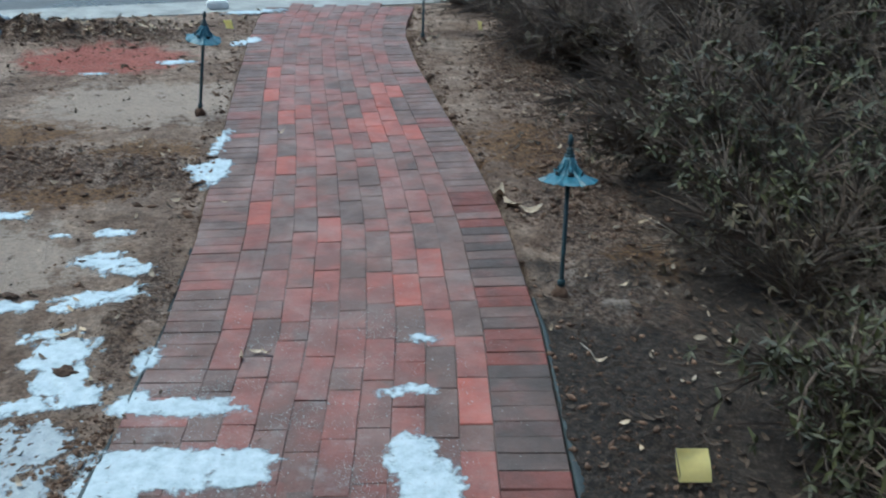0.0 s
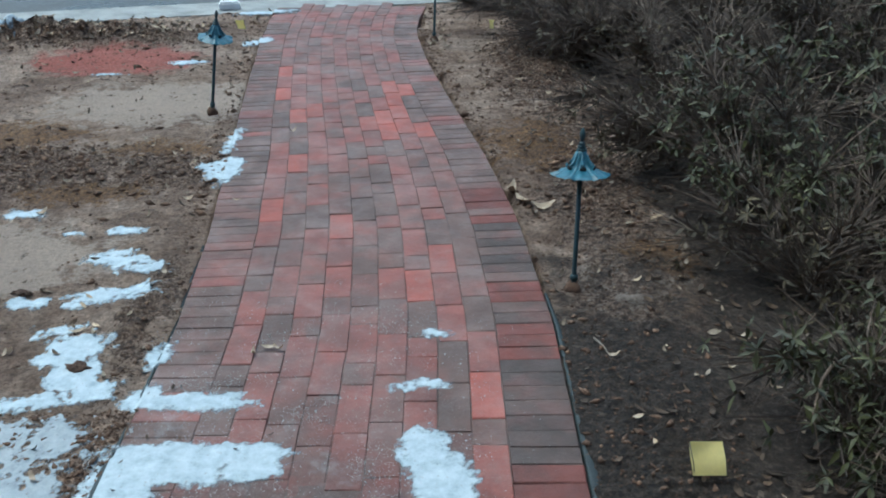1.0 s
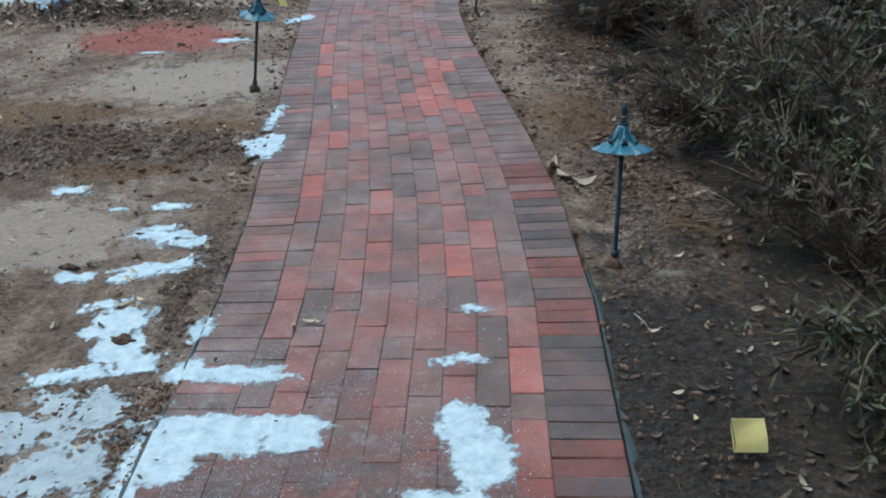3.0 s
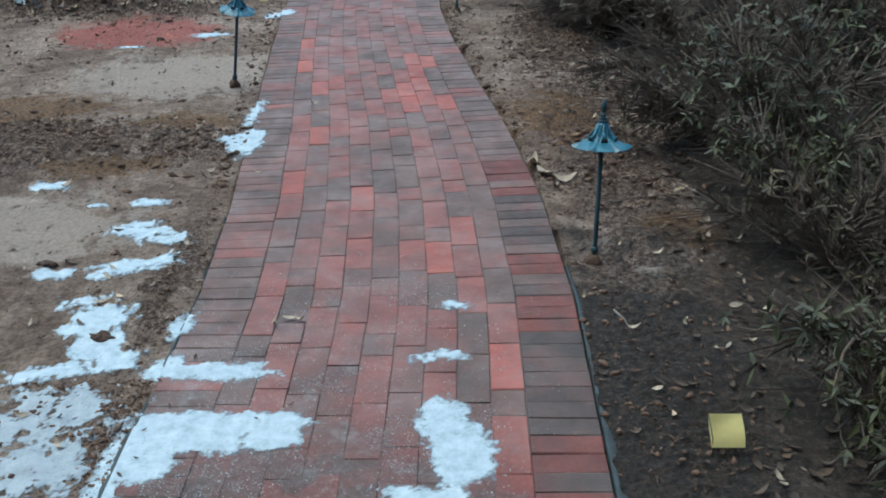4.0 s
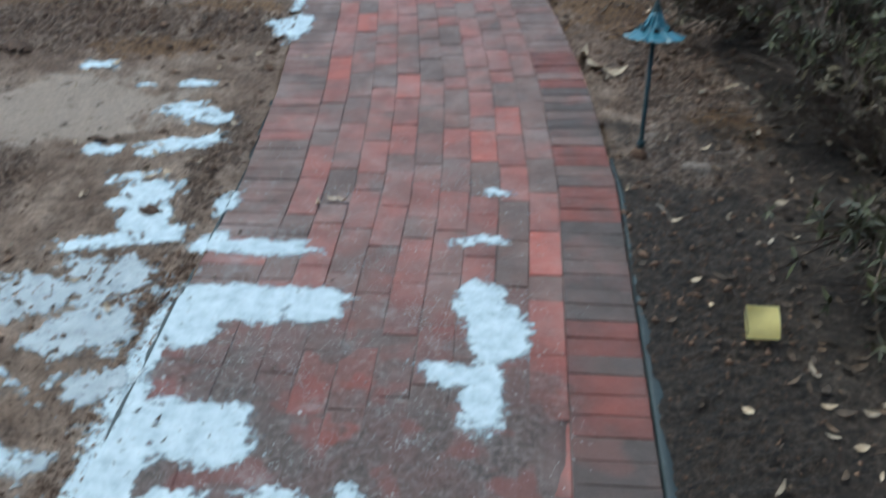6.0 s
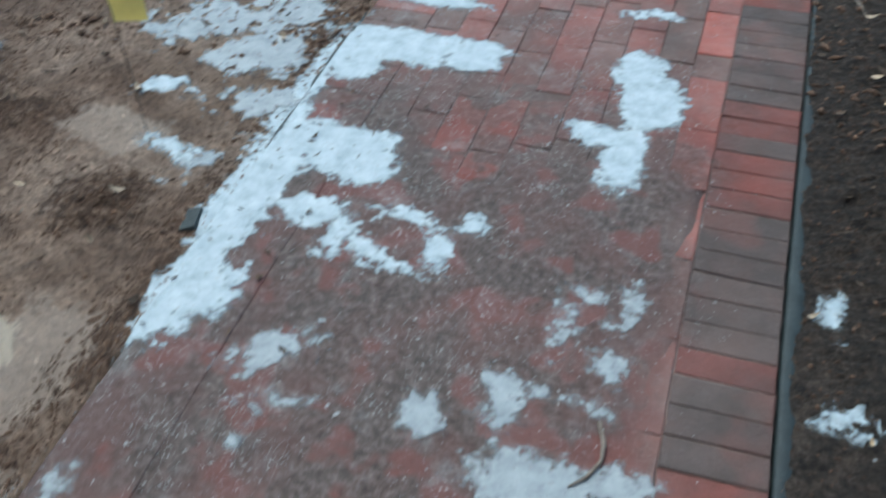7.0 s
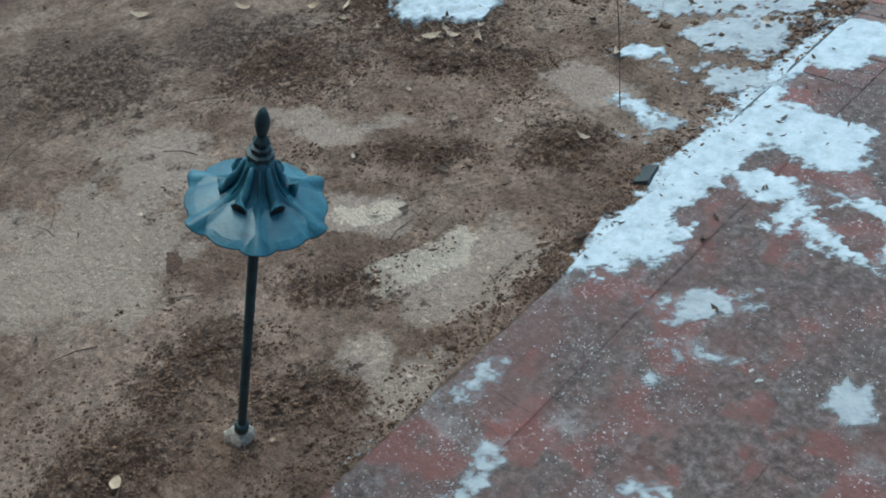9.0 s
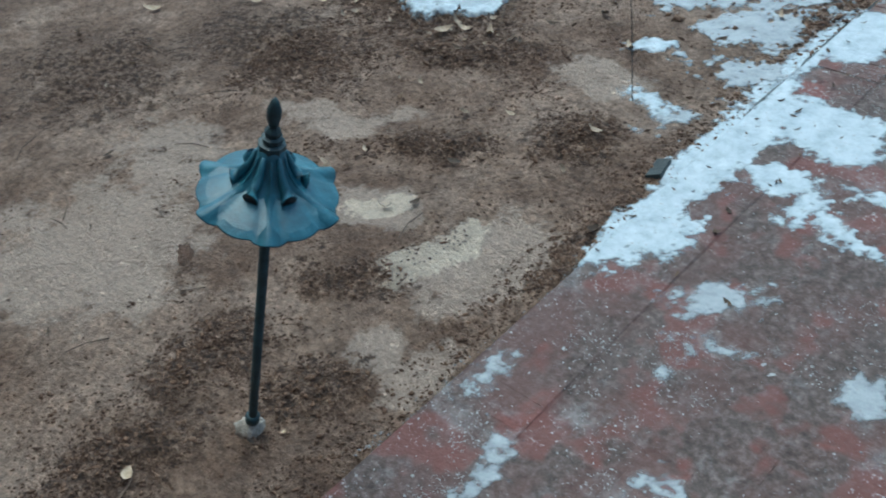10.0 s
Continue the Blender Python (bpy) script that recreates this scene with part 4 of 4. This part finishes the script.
# ---- shrubs ----
def shrub(x, y, reach, height, twigs, leaves, seed, label, leaf_mat=None, leaf_size=0.05, lean=(0.0, 0.0)):
    """Many stems from one foot, forking into bare twigs, with narrow leaves near the ends."""
    r = random.Random(seed)
    top = empty("shrub", pose(x, y, ground_height(x, y)), label=label, category="shrub", group="shrubs beside the path")
    stems, twig_shapes, leaf_shapes, ends = [], [], [], []
    for k in range(max(9, int(24 * reach))):
        a = r.uniform(0, 2 * math.pi)
        out = reach * r.uniform(0.3, 0.95)
        h = height * r.uniform(0.2, 1.0) * (1.15 - 0.5 * out / reach)
        p0 = Vector((r.uniform(-0.15, 0.15) * reach, r.uniform(-0.15, 0.15) * reach, -0.03))
        p3 = Vector((math.cos(a) * out + lean[0] * h, math.sin(a) * out + lean[1] * h, h))
        p1 = p0.lerp(p3, 0.35) + Vector((r.uniform(-1, 1), r.uniform(-1, 1), 0.8)) * 0.10 * reach
        p2 = p0.lerp(p3, 0.7) + Vector((r.uniform(-1, 1), r.uniform(-1, 1), 0.6)) * 0.12 * reach
        pts = []
        for i in range(9):
            u = i / 8
            pts.append(p0 * (1 - u) ** 3 + p1 * 3 * u * (1 - u) ** 2 + p2 * 3 * u * u * (1 - u) + p3 * u ** 3)
        w = r.uniform(0.004, 0.009) * (1.7 if k % 5 == 0 else 1.0)
        stems.append(tube(pts, [w * (1 - 0.08 * i) for i in range(9)], 6))
        ends += [(q, (pts[min(i + 1, 8)] - pts[max(i - 1, 0)]).normalized()) for i, q in enumerate(pts) if i > 0]
    twig_ends = []
    for _ in range(int(0.75 * twigs)):
        q, d = r.choice(ends)
        d = (d + Vector((r.uniform(-1, 1), r.uniform(-1, 1), r.uniform(-0.5, 0.8))) * 0.9).normalized()
        n = r.uniform(0.08, 0.30) * (0.6 + 0.5 * reach)
        bend = Vector((r.uniform(-1, 1), r.uniform(-1, 1), r.uniform(-0.7, 0.4))) * n * 0.5
        a, b, c = q, q + d * n * 0.5 + bend * 0.3, q + d * n + bend
        if c.z < 0.01:
            c.z = 0.01
        if b.z < 0.01:
            b.z = 0.01
        w = r.uniform(0.0015, 0.0036)
        twig_shapes.append(tube([a, b, c], [w, w * 0.8, w * 0.4], 3))
        twig_ends += [(b, d), (c, d), (b.lerp(c, 0.5), d)]
    for _ in range(int(95 * reach)):
        q, d = r.choice(ends)
        a = r.uniform(0, 2 * math.pi)
        n = r.uniform(0.25, 0.55) * reach
        side = Vector((math.cos(a), math.sin(a), 0))
        pts = [q + side * n * u + Vector((0, 0, n * (0.9 * u - 1.2 * u * u))) + d * n * 0.2 * math.sin(4 * u + a) for u in (0, 0.25, 0.5, 0.75, 1.0)]
        for p in pts:
            p.z = max(p.z, 0.012)
        w = r.uniform(0.0026, 0.006)
        twig_shapes.append(tube(pts, [w, w * 0.9, w * 0.75, w * 0.55, w * 0.3], 5))
        twig_ends += [(p, d) for p in pts[1:]]
    for _ in range(int(0.16 * leaves)):
        q, d = r.choice(twig_ends)
        side = d.orthogonal().normalized()
        count = r.randint(3, 8)
        for k in range(count):
            s = leaf_size * r.uniform(0.55, 1.15)
            a = 2 * math.pi * k / count + r.uniform(-0.4, 0.4)
            f = (side * math.cos(a) + d.cross(side) * math.sin(a) + d * r.uniform(-0.1, 0.9) + Vector((0, 0, r.uniform(-0.5, 0.1)))).normalized()
            m = Matrix.Translation(q + f * s * 0.5) @ f.to_track_quat("X", "Z").to_matrix().to_4x4() @ pose(0, 0, 0, r.uniform(-50, 50), 0, 0)
            w = s * r.uniform(0.10, 0.17)
            v = [(-s / 2, 0, 0), (-s * 0.1, -w, 0.12 * w), (s / 2, 0, -0.14 * s), (-s * 0.1, w, 0.12 * w), (-s * 0.05, 0, -0.3 * w)]
            leaf_shapes.append(([m @ Vector(p) for p in v], [(0, 1, 4), (1, 2, 4), (2, 3, 4), (3, 0, 4)]))
    for shape in stems:
        part("stem", shape, STEM, top)
    tagged(part("brushwood", merge(twig_shapes), TWIG, top, "dense tangle of bare brown twigs", False), kind="stuff")
    if leaf_shapes:
        tagged(part("foliage", merge(leaf_shapes), leaf_mat, top, "narrow drooping leaves", True), kind="stuff")
    return top


# leafy ones near the lamp, bare ones towards the road
shrub(1.50, 1.10, 0.58, 0.55, 2200, 5000, 21, "evergreen shrub with narrow leaves over dark litter", LEAF_GREEN, 0.05)
shrub(1.42, 1.52, 0.42, 0.45, 1500, 1500, 36, "low evergreen shrub between two larger ones", LEAF_OLIVE, 0.045)
shrub(1.35, 0.85, 0.36, 0.32, 900, 1600, 37, "low sprawling shrub over dark litter", LEAF_GREEN, 0.045)
shrub(1.52, 1.95, 0.60, 0.68, 2600, 6000, 22, "evergreen shrub with narrow leaves and grey stems", LEAF_GREEN, 0.05)
shrub(1.52, 2.75, 0.62, 0.60, 3000, 2400, 23, "half-bare shrub with olive leaves and dense twigs", LEAF_OLIVE, 0.045)
shrub(1.40, 3.55, 0.62, 0.52, 4200, 2200, 24, "bare brown shrub of dense twigs", LEAF_OLIVE, 0.04)
shrub(1.22, 4.35, 0.60, 0.46, 4200, 2200, 25, "bare brown shrub of dense twigs near a lamp", LEAF_OLIVE, 0.04)
shrub(1.05, 5.20, 0.58, 0.42, 4200, 2200, 26, "bare brown shrub of dense twigs near the road", LEAF_OLIVE, 0.04)
shrub(0.85, 5.95, 0.46, 0.36, 2600, 2600, 34, "low leafy shrub at the roadside", LEAF_GREEN, 0.04)
shrub(2.25, 3.6, 0.80, 1.0, 4200, 2600, 27, "tall bare shrub of dense brown twigs", LEAF_OLIVE, 0.045)
shrub(2.0, 4.8, 0.80, 0.85, 4200, 2400, 28, "bare shrub of dense brown twigs", LEAF_OLIVE, 0.045)
shrub(1.9, 5.9, 0.8, 0.75, 3200, 2000, 35, "bare shrub of dense twigs by the road", LEAF_OLIVE, 0.045)
shrub(2.3, 1.55, 0.75, 1.05, 2600, 8000, 29, "tall evergreen shrub with narrow leaves", LEAF_GREEN, 0.055)
shrub(2.5, 2.55, 0.80, 1.15, 2600, 8000, 30, "tall evergreen shrub with thick foliage", LEAF_GREEN, 0.055)
shrub(3.2, 3.6, 1.0, 1.25, 3200, 5000, 31, "tall half-bare shrub behind the others", LEAF_OLIVE, 0.05)
shrub(1.62, 0.35, 0.52, 0.55, 1600, 3600, 32, "evergreen shrub over dark leaf litter", LEAF_GREEN, 0.05)
shrub(3.0, 5.0, 1.0, 1.15, 3200, 2600, 33, "bare brown shrub set back from the road", LEAF_OLIVE, 0.05)


# ---- the brick path: bed, border bricks and field bricks ----
def strip_mesh(name, half0, half1):
    """A bed of sand, its top uneven, so that it fills some joints more than others."""
    across, along = 24, 420
    verts, faces = [], []
    for k in range(along + 1):
        y = -1.75 + (END + 1.75) * k / along
        for i in range(across + 1):
            x = centre(y) + (half0 + (half1 - half0) * i / across) * slim(y)
            verts.append((x, y, bed_top(x, y)))
        verts += [(centre(y) + half1 * slim(y), y, -0.09), (centre(y) + half0 * slim(y), y, -0.09)]
    row = across + 3
    for k in range(along):
        for i in range(row):
            a, b = k * row + i, k * row + (i + 1) % row
            faces.append((a, b, b + row, a + row))
    faces += [tuple(range(row))[::-1], tuple(along * row + i for i in range(row))]
    me = mesh_of(name, verts, faces, True)
    me.materials.append(BED)
    return me


path = tagged(new("brick_path", strip_mesh("brick_path", -HALF, HALF)), "path of red and dark bricks in sandy joints", "path", kind="structure")


def brick_mesh(length, width, seed):
    """A worn brick with softened edges, its top at z 0."""
    r = random.Random(seed)
    e, z = 0.0024, -0.003
    l, w = length / 2, width / 2
    loops = [(l, w, -0.05), (l, w, z), (l - e, w - e, 0.0)]
    verts = []
    for a, b, c in loops:
        for sx, sy in ((-1, -1), (0, -1), (1, -1), (1, 1), (0, 1), (-1, 1)):
            j = 0.0014 if c > -0.01 else 0
            verts.append((sy * b + r.uniform(-j, j), sx * a + r.uniform(-j, j), c + (r.uniform(-0.0012, 0.0006) if c == 0 else 0)))
    faces = []
    for k in range(2):
        for i in range(6):
            a, b = k * 6 + i, k * 6 + (i + 1) % 6
            faces.append((a + 6, b + 6, b, a))
    faces += [(12, 17, 16, 13), (13, 16, 15, 14)]
    me = mesh_of("brick", verts, faces)
    me.materials.append(BRICK_RED)
    return me


FULL = [brick_mesh(LENGTH - 0.0025, COLUMN - 0.0014, k) for k in range(5)]
SHORT = [brick_mesh(LENGTH / 2 - 0.0025, COLUMN - 0.0014, k + 10) for k in range(4)]
ON_EDGE = [brick_mesh(0.066 - 0.002, EDGE - 0.002, k + 20) for k in range(5)]


def lay(me, parent, x, y, r, material, sx=1.0):
    ob = new("brick", me)
    ob.parent = parent
    ob.matrix_world = pose(x, y, r.uniform(-0.0012, 0.0012), r.uniform(-0.35, 0.35), r.uniform(-0.5, 0.5), math.degrees(heading(y)) + r.uniform(-0.5, 0.5)) @ Matrix.Diagonal((sx, 1, 1, 1))
    ob.material_slots[0].link = "OBJECT"
    ob.material_slots[0].material = material
    return ob


rb = random.Random(5)
for col in range(9):
    y = -1.62 + rb.uniform(0, LENGTH)
    if col == 8:
        y = 1.144 - 12 * LENGTH - LENGTH / 2
    k = 0
    while y < END - 0.08:
        half = rb.random() < 0.16
        if col == 8:
            half = k == 11
        step = LENGTH / 2 if half else LENGTH
        mid = y + step / 2
        x = (col - 4) * COLUMN * slim(mid)
        p = rb.random()
        material = BRICK_RED if p < 0.36 else BRICK_MIX if p < 0.68 else BRICK_DARK if p < 0.93 else BRICK_BRIGHT
        if col >= 5 and 2.9 < mid < 3.9 and p < 0.6:
            material = BRICK_BRIGHT if p < 0.28 else BRICK_RED
        if mid > 4.3:
            material = BRICK_MIX if p < 0.7 else BRICK_RED
        if col == 8 and 0.2 < mid < 1.45:
            material = BRICK_DARK if half else BRICK_BRIGHT if mid < 1.14 else BRICK_RED
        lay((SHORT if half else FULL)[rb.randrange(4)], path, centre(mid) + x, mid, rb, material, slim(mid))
        y += step
        k += 1

for name, side in (("path_border_left", -1), ("path_border_right", 1)):
    a, b = (HALF, HALF + EDGE - 0.002)
    border = tagged(new(name, strip_mesh(name, *(sorted((side * a, side * b))))), "border of bricks set on edge across the path", "path border", kind="structure")
    y = -1.7
    run = 0
    while y < END - 0.06:
        if run <= 0:
            run = rb.choice((1, 1, 1, 2, 2, 3, 4))
            p = rb.random()
            material = BRICK_DARK if p < 0.62 else BRICK_MIX if p < 0.74 else BRICK_RED
        run -= 1
        mid = y + 0.033
        # painted shade: the darker copies grow more frequent down the right border
        if side > 0 and rb.random() < (2.6 - mid) / 1.4:
            material = BRICK_DAMP_SHADED_RED if p >= 0.58 else BRICK_DAMP_SHADED
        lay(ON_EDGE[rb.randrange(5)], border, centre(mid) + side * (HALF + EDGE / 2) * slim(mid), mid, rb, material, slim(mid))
        y += 0.066
